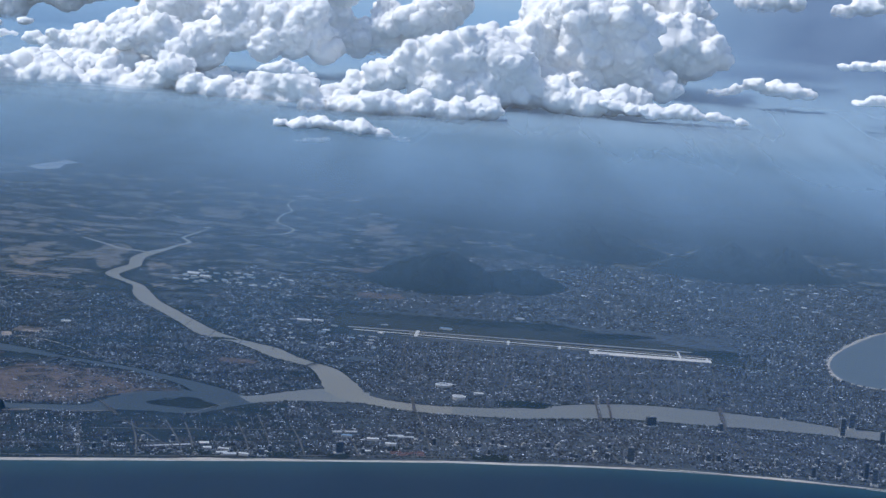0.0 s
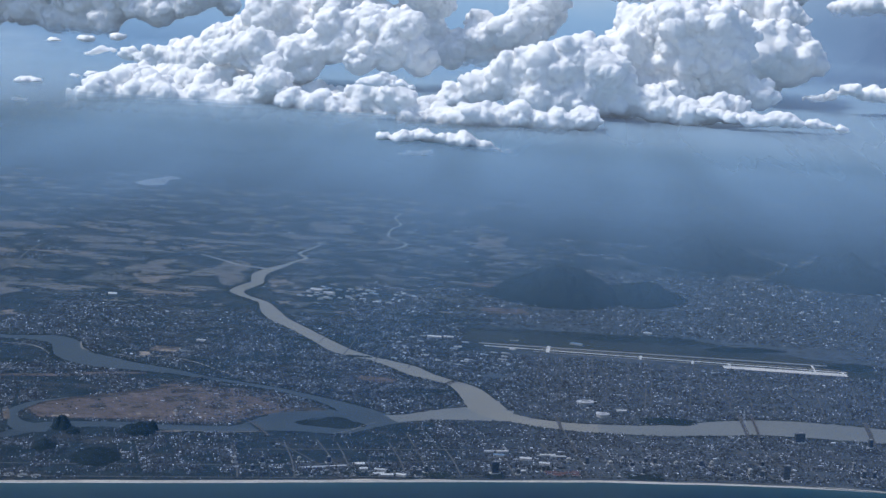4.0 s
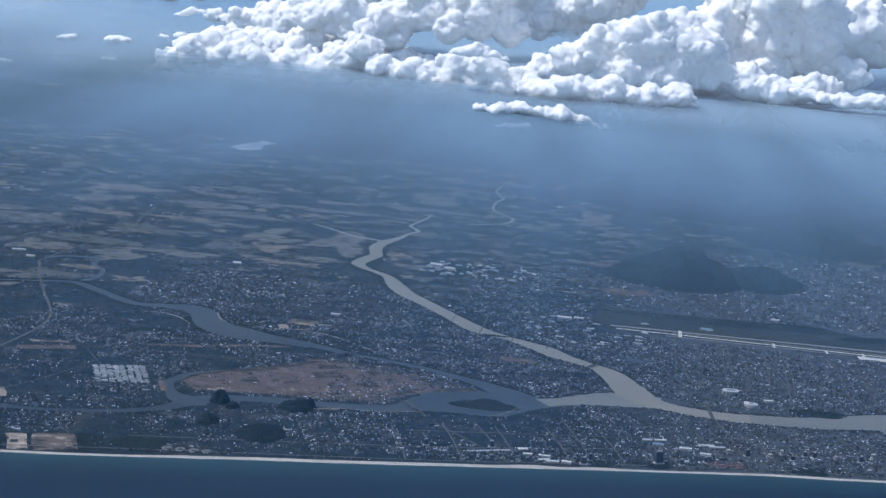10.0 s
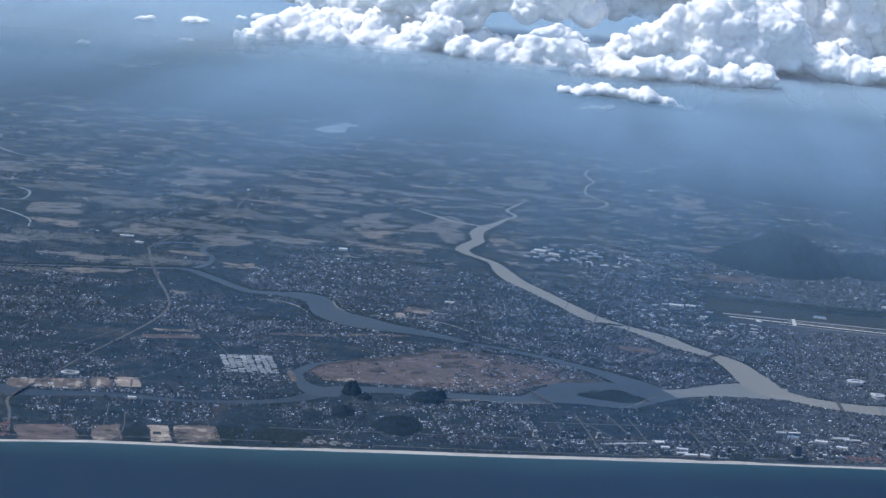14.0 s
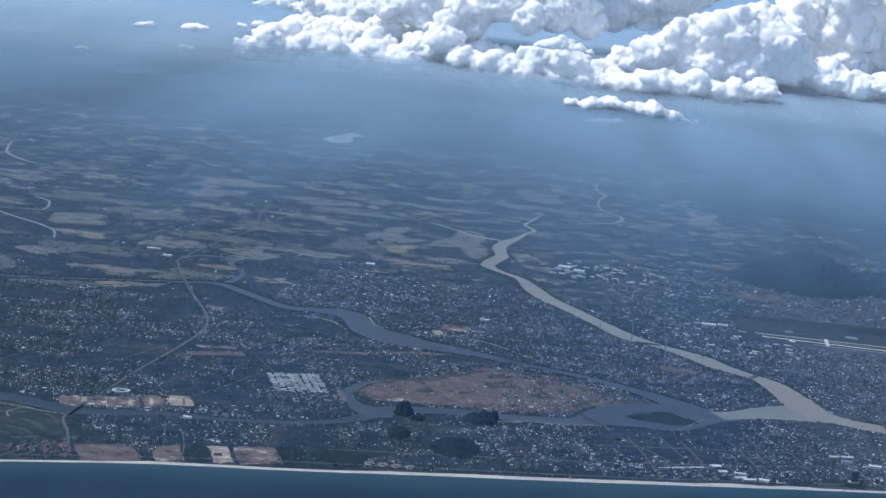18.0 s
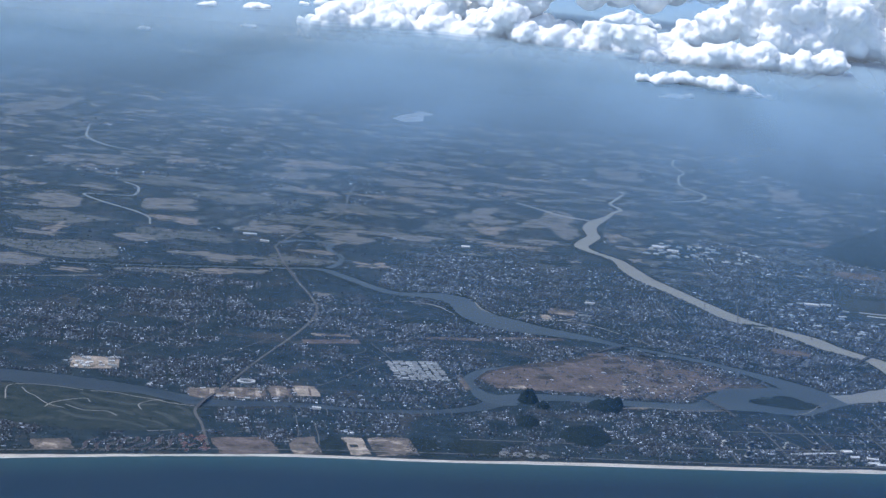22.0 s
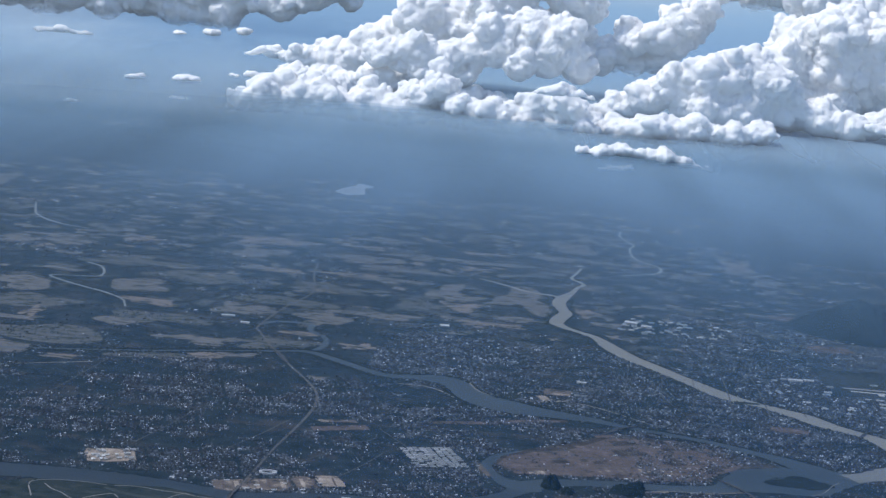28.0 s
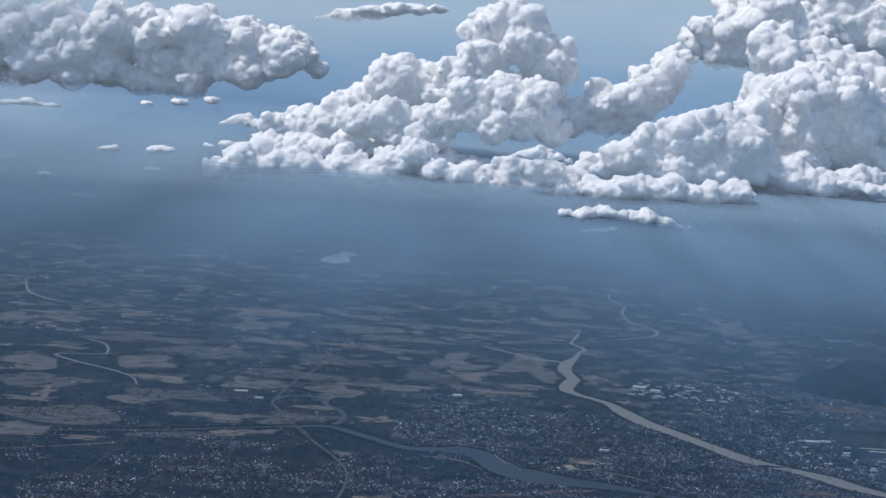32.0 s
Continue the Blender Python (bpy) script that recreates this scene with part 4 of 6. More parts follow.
def bridge(x0, y0, x1, y1, width, piers, style, label):
    length, turn = math.hypot(x1 - x0, y1 - y0), math.atan2(y1 - y0, x1 - x0)
    root = new("bridge")
    tagged(root, label, "bridge", "bridges over the river")
    bm = bmesh.new()
    n = 24
    ring = []
    for i in range(n + 1):
        s = i / n
        z = 0.5 + 1.3 * math.sin(math.pi * s) ** 0.7
        ring.append([bm.verts.new(((s - 0.5) * length, e * width / 2, z + h)) for e, h in ((-1, 0), (1, 0), (1, -0.35), (-1, -0.35))])
    for a, b in zip(ring, ring[1:]):
        for i in range(4):
            bm.faces.new((a[i], b[i], b[(i + 1) % 4], a[(i + 1) % 4]))
    bm.faces.new(ring[0])
    bm.faces.new(ring[-1])
    bmesh.ops.recalc_face_normals(bm, faces=bm.faces)
    part("deck", bm, ASPHALT, root)
    for e in (-1, 1):
        bm = bmesh.new()
        for i in range(n):
            s = (i + 0.5) / n
            box(bm, (s - 0.5) * length, e * (width / 2 - 0.06), 0.5 + 1.3 * math.sin(math.pi * s) ** 0.7, length / n, 0.1, 0.14)
        part("parapet", bm, ASPHALT, root)
    for i in range(piers):
        s = (i + 1) / (piers + 1)
        part("pier", box(bmesh.new(), (s - 0.5) * length, 0, 0, 0.7, width * 0.8, 0.3 + 1.3 * math.sin(math.pi * s) ** 0.7, 0, 0.85), WORN, root)
    if style == "arch":
        bm = bmesh.new()
        for i in range(18):
            a0, a1 = math.pi * i / 18, math.pi * (i + 1) / 18
            p0 = (-math.cos(a0) * length * 0.36, math.sin(a0) * 4.2 + 1.5)
            p1 = (-math.cos(a1) * length * 0.36, math.sin(a1) * 4.2 + 1.5)
            for e in (-0.25, 0.25):
                vs = [bm.verts.new((p[0], e, p[1] + h)) for p in (p0, p1) for h in (-0.2, 0.2)]
                bm.faces.new((vs[0], vs[2], vs[3], vs[1]))
        part("arch", bm, plain("yellow_steel", (0.20, 0.16, 0.085)), root, "yellow steel arch")
    if style == "mast":
        mast = part("mast", box(bmesh.new(), 0, 0, 0.2, 0.8, 0.8, 14.0, 0, 0.3), GREY_ROOF, root, "tall white leaning mast")
        for i in range(8):
            x = (i - 3.5) * length / 10
            bm = bmesh.new()
            vs = [bm.verts.new(c) for c in ((0, -0.06, 13), (0, 0.06, 13), (x, 0.06, 1.7), (x, -0.06, 1.7))]
            bm.faces.new(vs)
            part("cable", bm, STEEL, mast)
    if style == "truss":
        for e in (-1, 1):
            bm = bmesh.new()
            for i in range(10):
                box(bm, (i - 4.5) * length / 10, e * width / 2, 1.4, 0.25, 0.2, 1.1)
                box(bm, (i - 4.5) * length / 10, e * width / 2, 2.4, length / 10, 0.22, 0.22)
            part("truss", bm, plain("rusty_steel", (0.13, 0.095, 0.08)), root, "rust-coloured steel truss")
    root.matrix_basis = pose((x0 + x1) / 2, (y0 + y1) / 2, 0, 0, 0, math.degrees(turn))
    return root


bridge(207, 1440, 212, 1386, 2.6, 5, "plain", "long concrete road bridge over the silty river")
bridge(361, 1492, 362, 1404, 3.2, 6, "mast", "cable-stayed bridge with a tall white mast over the river")
bridge(371, 1484, 371, 1410, 1.6, 9, "truss", "old rust-coloured truss bridge beside the newer one")
bridge(467, 1492, 463, 1414, 3.2, 5, "arch", "wide road bridge with a yellow arch over the river")
bridge(563, 1470, 560, 1414, 2.4, 4, "mast", "swing bridge with a white mast in the city")
bridge(-32, 1342, -8, 1298, 2.4, 6, "plain", "concrete road bridge to the bare island")
bridge(-118, 1448, -88, 1488, 2.0, 5, "plain", "concrete bridge over the grey river arm")
bridge(107, 1518, 122, 1548, 1.8, 4, "plain", "concrete bridge over the silty river above the fork")
bridge(-382, 1206, -385, 1168, 2.6, 4, "plain", "highway bridge over the canal")
bridge(-404, 1608, -426, 1664, 3.0, 5, "plain", "highway bridge over the winding river")

# ---- buildings ----


TALL = [(377, 1281, 4.5, 3, 12), (402, 1404, 8, 3, 8), (559, 1420, 3.5, 3.5, 16), (572, 1450, 4, 4, 14), (519, 1471, 3, 3, 7), (555, 1273, 3.5, 3, 13), (551, 1286, 3, 3, 14), (531, 1286, 3, 3, 11), (165, 1240, 5, 3, 9), (458, 1404, 3, 3, 7), (493, 1280, 3, 3, 6),
        (511, 1279, 3, 3, 9), (360, 1286, 3, 2.5, 5), (463, 1286, 3, 3, 5), (587, 1401, 3.5, 3, 12), (371, 1398, 2, 2, 4), (112, 1218, 4, 3, 5), (575, 1280, 3, 3, 12)]


def tower(x, y, w, d, h, turn, mat=None, label="dark high-rise hotel block near the water"):
    root = new("high_rise")
    tagged(root, label, "high-rise", "high-rise buildings")
    mat = mat or TOWER_WALL
    part("podium", box(bmesh.new(), 0, 0, 0, w * 1.5, d * 1.4, h * 0.1 + 0.4), WALL, root)
    body = part("body", box(bmesh.new(), 0, 0, 0, w, d, h), mat, root)
    bands = max(3, min(9, int(h / 0.9)))
    for i in range(bands):
        part("window_band", box(bmesh.new(), 0, 0, h * (0.14 + 0.82 * i / bands), w * 1.012, d * 1.012, h * 0.42 / bands), GLASS, body)
    bm = box(bmesh.new(), 0, 0, h, w * 1.03, d * 1.03, 0.16)
    part("parapet", bm, mat, root)
    part("plant_room", box(bmesh.new(), w * 0.1, 0, h + 0.16, w * 0.45, d * 0.5, 0.5), WALL, root)
    root.matrix_basis = pose(x, y, 0, 0, 0, math.degrees(turn))
    return root


def shed(x, y, w, d, h, turn, mat, label, group="large sheds"):
    root = new("warehouse")
    tagged(root, label, "warehouse", group)
    part("walls", box(bmesh.new(), 0, 0, 0, w, d, h), WALL, root)
    roof = part("roof", gable(bmesh.new(), w, d, h, d * 0.12), mat, root)
    part("ridge_vent", box(bmesh.new(), 0, 0, h + d * 0.12 - 0.05, w * 0.8, 0.25, 0.16), STEEL, roof)
    root.matrix_basis = pose(x, y, 0.2, 0, 0, math.degrees(turn))
    return root


r = np.random.default_rng(12)
for x, y, w, d, h in TALL:
    tower(x, y, w, d, h, r.uniform(-0.2, 0.4))
for i in range(46):
    x = r.uniform(250, 640) if i < 34 else r.uniform(-40, 250)
    y = float(shore(x)) + r.uniform(16, 60)
    tower(x, y, r.uniform(1.6, 3), r.uniform(1.6, 3), r.uniform(2.0, 6.5), r.uniform(0.1, 0.5), TOWER_WALL if i % 3 else WALL, "dark mid-rise hotel in the beach quarter" if i % 3 else "pale mid-rise hotel in the beach quarter")

for x, y, w, d, mat in ((84, 1737, 14, 6, WHITE_ROOF), (98, 1741, 10, 5, WHITE_ROOF), (-66, 1966, 14, 10, WHITE_ROOF), (-50, 1950, 12, 8, WHITE_ROOF), (-270, 1850, 9, 7, WHITE_ROOF), (-130, 1636, 9, 3.5, WHITE_ROOF),
                        (-492, 1798, 14, 5, WHITE_ROOF), (-470, 1770, 9, 4, WHITE_ROOF), (166, 1290, 8, 4, BLUE_ROOF), (186, 1286, 9, 4, WHITE_ROOF), (200, 1276, 8, 4, WHITE_ROOF), (100, 1215, 7, 4, WHITE_ROOF), (84, 1224, 8, 3, WHITE_ROOF),
                        (232, 1487, 9, 7, WHITE_ROOF), (245, 1452, 9, 6, WHITE_ROOF), (262, 1468, 8, 4, WHITE_ROOF), (380, 1684, 10, 4, WHITE_ROOF), (225, 1752, 12, 4, BLUE_ROOF), (300, 1840, 9, 4, WHITE_ROOF), (-306, 1196, 6, 3, WHITE_ROOF)):
    shed(x, y, w, d, 1.6, r.uniform(-0.2, 0.2), mat, "large shed with a bright white metal roof" if mat is WHITE_ROOF else "large shed with a blue metal roof")
for i in range(110):
    u, w = r.uniform(-1, 1), r.uniform(-1, 1)
    if i < 60:
        x, y = -18 + u * 60 + w * 10, 1950 + w * 42
    elif i < 85:
        x, y = 520 + u * 150, 2120 + w * 130
    else:
        x, y = 110 + u * 60, 1680 + w * 70
    roof = (WHITE_ROOF, GREY_ROOF, GREY_ROOF, BLUE_ROOF)[i % 4]
    shed(x, y, r.uniform(2.5, 8), r.uniform(1.8, 4), 1.0, r.uniform(-0.5, 0.4), roof, ("factory shed with a white metal roof", "factory shed with a grey metal roof", "factory shed with a grey metal roof", "factory shed with a blue metal roof")[i % 4], "factory sheds")
for i in range(14):
    for j in range(8):
        if r.uniform() < 0.96:
            shed(-278 + 5.0 * j + i * 1.3 + r.uniform(-0.8, 0.8), 1348 - i * 3.7 + 1.7 * j + r.uniform(-0.6, 0.6), r.uniform(3.4, 5.0), r.uniform(1.6, 2.6), 0.35, 0.34, GREY_ROOF if r.uniform() < 0.75 else WHITE_ROOF, "long low greenhouse with a pale roof", "greenhouses")


shed(-132, 1585, 12, 5, 1.8, 0.0, GLASS, "long hall with a dark flat roof on bare earth", "works halls")

# ---- the beach resorts, works and stands ----


def villa(x, y, w, d, h, turn, mat, label, group):
    root = new("villa")
    tagged(root, label, "house", group)
    part("walls", box(bmesh.new(), 0, 0, 0, w, d, h), WALL, root)
    part("roof", gable(bmesh.new(), w, d, h, d * 0.28, 0.1), mat, root)
    root.matrix_basis = pose(x, y, 0.12, 0, 0, math.degrees(turn))
    return root


r = np.random.default_rng(77)
first = villa(-376, 1090, 2.4, 1.6, 0.6, 0.4, TILE_ROOF, "resort villa with a red tiled roof", "red-roofed villas")
for i in range(44):
    u, w = r.uniform(0, 1), r.uniform(0, 1)
    x, y = -380 + 16 * u + 12 * (1 - w), 1068 + 34 * w + 7 * u + 2 * math.sin(12 * u)
    copy_thing(first, pose(x, y, 0.12, 0, 0, r.choice([15, 60, 100]) + r.uniform(-12, 12)))
third = villa(-430, float(shore(-430)) + 14, 2.2, 1.4, 0.6, 0.4, DUSK_ROOF, "resort villa with a dark weathered roof", "dark-roofed villas")
for k in range(7):                     # curving lanes of villas
    for i in range(13):
        x = -432 + 8.2 * k + 2.2 * math.sin(0.55 * i + k) + 0.35 * i
        y = float(shore(x)) + 12 + 2.3 * i
        copy_thing(third, pose(x, y, 0.12, 0, 0, 70 + 25 * math.cos(0.55 * i + k)))
for i in range(46):
    u, w = r.uniform(0, 1), r.uniform(0, 1)
    copy_thing(first, pose(201 + 25 * u, 1245 + 12 * w + 7 * u, 0.12, 0, 0, r.uniform(0, 60)))
second = villa(-150, 1141, 2.2, 1.5, 0.6, 0.2, DULL_ROOF, "beach villa with a pale grey roof", "grey-roofed villas")
for k in range(4):
    for i in range(7):
        a = 0.4 + i * 0.75
        copy_thing(second, pose(-168 + 9 * k + 2.6 * math.cos(a), 1143 + 2.4 * k * 0.3 + 3.0 * math.sin(a), 0.12, 0, 0, math.degrees(a) + 90))
for i in range(26):
    x = r.uniform(20, 110)
    copy_thing(second, pose(x, float(shore(x)) + r.uniform(14, 32), 0.12, 0, 0, r.uniform(0, 60)))
for i in range(22):
    u, w = r.uniform(-1, 1), r.uniform(-1, 1)
    shed(-484 + 16 * u - 5 * w, 1252 + 13 * w + 7 * u, r.uniform(2, 6), r.uniform(1.4, 3), r.uniform(0.6, 1.4), 0.42 + r.choice([0, 1.57]), WHITE_ROOF if i % 3 else GREY_ROOF, "pale new block in a bare building site", "new blocks")
for i in range(9):
    shed(r.uniform(-395, -318), r.uniform(1198, 1222), r.uniform(2, 4), r.uniform(1.2, 2), 0.6, 0.4, WHITE_ROOF, "small works hut on bare sand", "works huts")


def ring_stand(x, y, radius, width, height, mat, label):
    """A round stand: a sloping ring of seats on a wall, round a field."""
    root = new("stadium")
    tagged(root, label, "stadium")
    n = 36
    for name, prof, m in (("outer_wall", ((radius + width, 0), (radius + width, height), (radius + width - 0.3, height), (radius + width - 0.3, 0)), WALL),
                          ("seating", ((radius, 0.3), (radius + width * 0.5, height * 0.55), (radius + width - 0.3, height * 0.95), (radius + width - 0.3, 0.2)), STEEL),
                          ("roof", ((radius + width * 0.35, height * 1.15), (radius + width + 0.2, height * 1.05), (radius + width + 0.2, height * 1.2), (radius + width * 0.35, height * 1.3)), mat)):
        bm = bmesh.new()
        rings = [[bm.verts.new((math.cos(2 * math.pi * i / n) * a, math.sin(2 * math.pi * i / n) * a * 0.8, z)) for a, z in prof] for i in range(n)]
        for i in range(n):
            p, q = rings[i], rings[(i + 1) % n]
            for k in range(4):
                bm.faces.new((p[k], q[k], q[(k + 1) % 4], p[(k + 1) % 4]))
        bmesh.ops.recalc_face_normals(bm, faces=bm.faces)
        part(name, bm, m, root)
    bm = bmesh.new()
    bm.faces.new([bm.verts.new((math.cos(2 * math.pi * i / n) * radius, math.sin(2 * math.pi * i / n) * radius * 0.8, 0.4)) for i in range(n)])
    part("pitch", bm, TURF, root)
    root.matrix_basis = pose(x, y, 0, 0, 0, 20)
    return root


ring_stand(-368, 1245, 4.0, 2.6, 1.0, WHITE_ROOF, "round pale stand with a low roof by the highway")
ring_stand(232, 1489, 2.4, 5.0, 2.0, WHITE_ROOF, "stadium with a bright white ring roof in the city")
ring_stand(246, 1446, 1.2, 4.4, 2.2, WHITE_ROOF, "small domed hall with a pale ring roof by the river")
for k in range(2):
    shed(38 + 10 * k, 1222 + 5 * k, 24, 2.2, 0.4, 0.42, WHITE_ROOF, "long pale market roof behind the beach", "market roofs")
for x, y, w, d in ((202, 1303, 12, 3), (210, 1301, 12, 3), (158, 1301, 7, 3), (168, 1304, 9, 3), (184, 1252, 6, 3), (72, 1226, 6, 4), (84, 1216, 8, 4), (68, 1238, 7, 5), (90, 1214, 9, 4)):
    shed(x, y, w, d, 1.0, 0.3 + r.uniform(-0.1, 0.1), WHITE_ROOF, "hall with a white roof in the beach quarter", "beach halls")
tagged(patch("sandbar", 22, 1618, 13, 3.2, 0.3, FOREST, 0.2, turn=0.1, seed=5), "long wooded sandbar in the silty river", "sandbar", kind="structure")
tagged(patch("sandbar", 44, 1621, 12, 1.8, 0.31, FOREST, 0.2, turn=0.1, seed=6), "narrow wooded sandbar in the silty river", "sandbar", kind="structure")
tagged(patch("pond", 151, 1576, 15, 9, 0.24, CREEK, 0.25, seed=8), "pale still pond in the city", "lake", kind="structure")
for i in range(11):
    x, y, w = -392 + 7.4 * i + (i % 3), 1194 + 3.3 * i, (2.0, 3.4, 1.4, 2.6)[i % 4]
    tagged(flat("earth_strip", [(x, y), (x + w, y + 0.9), (x + w - 5, y + 20), (x - 5, y + 19)], 0.375 + 0.003 * i, PALE_LOT if i % 2 else BROWN), "strip of levelled sand on a building site", "land", "levelled strips", "structure")
for i in range(13):
    x, y, w = -128 + 5.6 * i, 1325 + 1.4 * i, (3.2, 2.2, 3.8, 2.6)[i % 4]
    tagged(flat("building_plot", [(x, y), (x + w, y + 0.7), (x + w - 5, y + 18), (x - 5, y + 17.3)], 0.33, CLAY if i % 3 else BROWN), "pale strip of cleared building plots", "land", "building plots", "structure")
for x0, y0, x1, y1 in ((-100, 1400, -10, 1385), (-90, 1425, -30, 1380), (-60, 1430, -45, 1375), (-195, 1340, -60, 1400), (-180, 1325, -50, 1372), (-150, 1385, -95, 1330), (-120, 1420, -60, 1345), (-170, 1375, -75, 1430)):
    tagged(ribbon("site_road", curve([(x0, y0, 1.1), ((x0 + x1) / 2, (y0 + y1) / 2, 1.1), (x1, y1, 1.1)], 10), 0.3, STREET), "grey site road across bare earth", "road", "site roads", "structure")

# ---- town and trees in bulk ----


def segments_distance(px, py, rows):
    """How far points are from a strip's edge; negative inside it."""
    best = np.full(len(px), 1e9)
    lo, hi = rows[:, :2].min(0) - 45, rows[:, :2].max(0) + 45
    near = np.where((px > lo[0]) & (px < hi[0]) & (py > lo[1]) & (py < hi[1]))[0]
    if len(near) == 0:
        return best
    x, y = px[near], py[near]
    d = np.full(len(near), 1e9)
    for a in rows[::2]:
        d = np.minimum(d, np.hypot(x - a[0], y - a[1]) - a[2] / 2)
    best[near] = d
    return best


def inside(px, py, corners):
    c = np.array(corners, float)
    hit = np.zeros(len(px), bool)
    for (x0, y0), (x1, y1) in zip(c, np.roll(c, -1, 0)):
        hit ^= ((y0 > py) != (y1 > py)) & (px < (x1 - x0) * (py - y0) / (y1 - y0 + 1e-12) + x0)
    return hit


def free_land(px, py, margin=1.5):
    ok = py > shore(px) + 9
    for w in WATERS:
        ok &= segments_distance(px, py, w) > margin
    ok &= segments_distance(px, py, HIGHWAY) > 1.0
    for w in ROADS:
        ok &= segments_distance(px, py, w) > 0.75
    ok &= ~inside(px, py, [tuple(p) for p in bay])
    ok &= ~((px > 112) & (px < 514) & (py > 1684) & (py < 1824) & (py < 2130 - 0.82 * px + 120))
    for x, y, rx, ry, _ in LOTS:
        ok &= ((px - x) / rx) ** 2 + ((py - y) / ry) ** 2 > 1.0
    for x, y, rx, ry in ((205, 2050, 75, 80), (300, 2075, 50, 60), (400, 2430, 100, 95), (570, 2300, 85, 75), (650, 2320, 60, 65), (330, 2800, 260, 200), (-116, 1205, 18, 25), (-105, 1283, 13, 12), (-162, 1280, 8, 10), (-158, 1224, 8, 13), (-252, 1330, 26, 30), (33, 1354, 24, 17), (-280, 1117, 9, 17), (-188, 1148, 19, 16), (151, 1576, 15, 9), (300, 1445, 24, 12), (-368, 1245, 8, 7), (232, 1489, 9, 8)):
        ok &= ((px - x) / rx) ** 2 + ((py - y) / ry) ** 2 > 1.0
    for x, y, rx, ry in FIELDS:
        ok &= ((px - x) / rx) ** 2 + ((py - y) / ry) ** 2 > 0.9
    return ok


def town_density(px, py):
    p = np.c_[px, py]
    clump = value_noise(p / 45) * 0.6 + value_noise(p / 14 + 9.1) * 0.4
    off = py - shore(px)
    river_y = np.interp(px, [156, 211, 287, 334, 405, 461, 522, 640], [1430, 1402, 1409, 1429, 1451, 1450, 1445, 1433])
    d = np.full(len(px), 0.05)
    village = np.clip((clump - 0.47) * 8, 0.03, 0.85)
    south = (px < -20) & (py < np.where(px < -320, 1580 + 60 * (clump - 0.5), 1800))
    d = np.where(south, village, d)
    d = np.where((px > -190) & (px <= 160) & (off < 240) & (py < 1400), np.clip(0.42 + (clump - 0.4) * 2.2, 0.08, 0.9), d)
    d = np.where((px > -330) & (px <= -190) & (off > 50) & (off < 150), np.clip(0.3 + (clump - 0.4) * 3, 0.05, 0.85), d)
    d = np.where((px > 100) & (py < river_y) & (off < 260), np.clip(0.62 + (clump - 0.4) * 1.6, 0.2, 0.95), d)
    wedge = (px > -330) & (py > 1455 + np.clip(-px - 60, 0, 400) * 0.55) & (py < 1880) & (px < 160)
    d = np.where(wedge, np.clip(0.6 + (clump - 0.45) * 2.4, 0.05, 0.92), d)
    north = (px > 130) & (py > river_y) & (py < 2260)
    d = np.where(north, np.clip(0.78 + (clump - 0.45) * 1.4, 0.15, 0.97) * np.interp(py, [1400, 1950, 2260], [1, 0.85, 0.5]), d)
    d = np.where((px > -60) & (px <= 200) & (py > 1640) & (py < 2050) & (px > (1900 - py) * 0.45 - 110), np.clip(0.5 + (clump - 0.45) * 2.5, 0.05, 0.85), d)
    d = np.where((py > 1800) & (px < 130) & (px < -20), np.clip((clump - 0.60) * 2.5, 0.0, 0.25), d)
    d = np.where(inside(px, py, isle), np.where(inside(px, py, bare), np.where(px < -95, 0.06, 0.5), np.clip(0.6 + (clump - 0.45) * 2, 0.2, 0.85)), d)
    d = np.where((px > -60) & (px < 140) & (py > 1395) & (py < 1640) & ~inside(px, py, isle), np.clip(0.65 + (clump - 0.45) * 2, 0.2, 0.92), d)
    # town blocks: some built full, some half, some left open
    turn = np.where(py < 1420, 0.32, 0.12 + 0.4 * (value_noise(p / 240 + 3.3) - 0.5))
    u = px * np.cos(turn) + py * np.sin(turn) + 10 * value_noise(p / 60 + 1.1)
    v = py * np.cos(turn) - px * np.sin(turn) + 10 * value_noise(p / 60 + 6.1)
    block = hashed(np.floor(u / 15).astype(np.int64), np.floor(v / 10).astype(np.int64), 5)
    d = d * np.select([block < 0.16, block < 0.34], [0.12, 0.55], 1.15)
    d = np.where((off < 14) | ((off < 24) & (px < 230)), d * 0.25, d)
    d = np.where(inside(px, py, GOLF), 0.0, d)
    return d


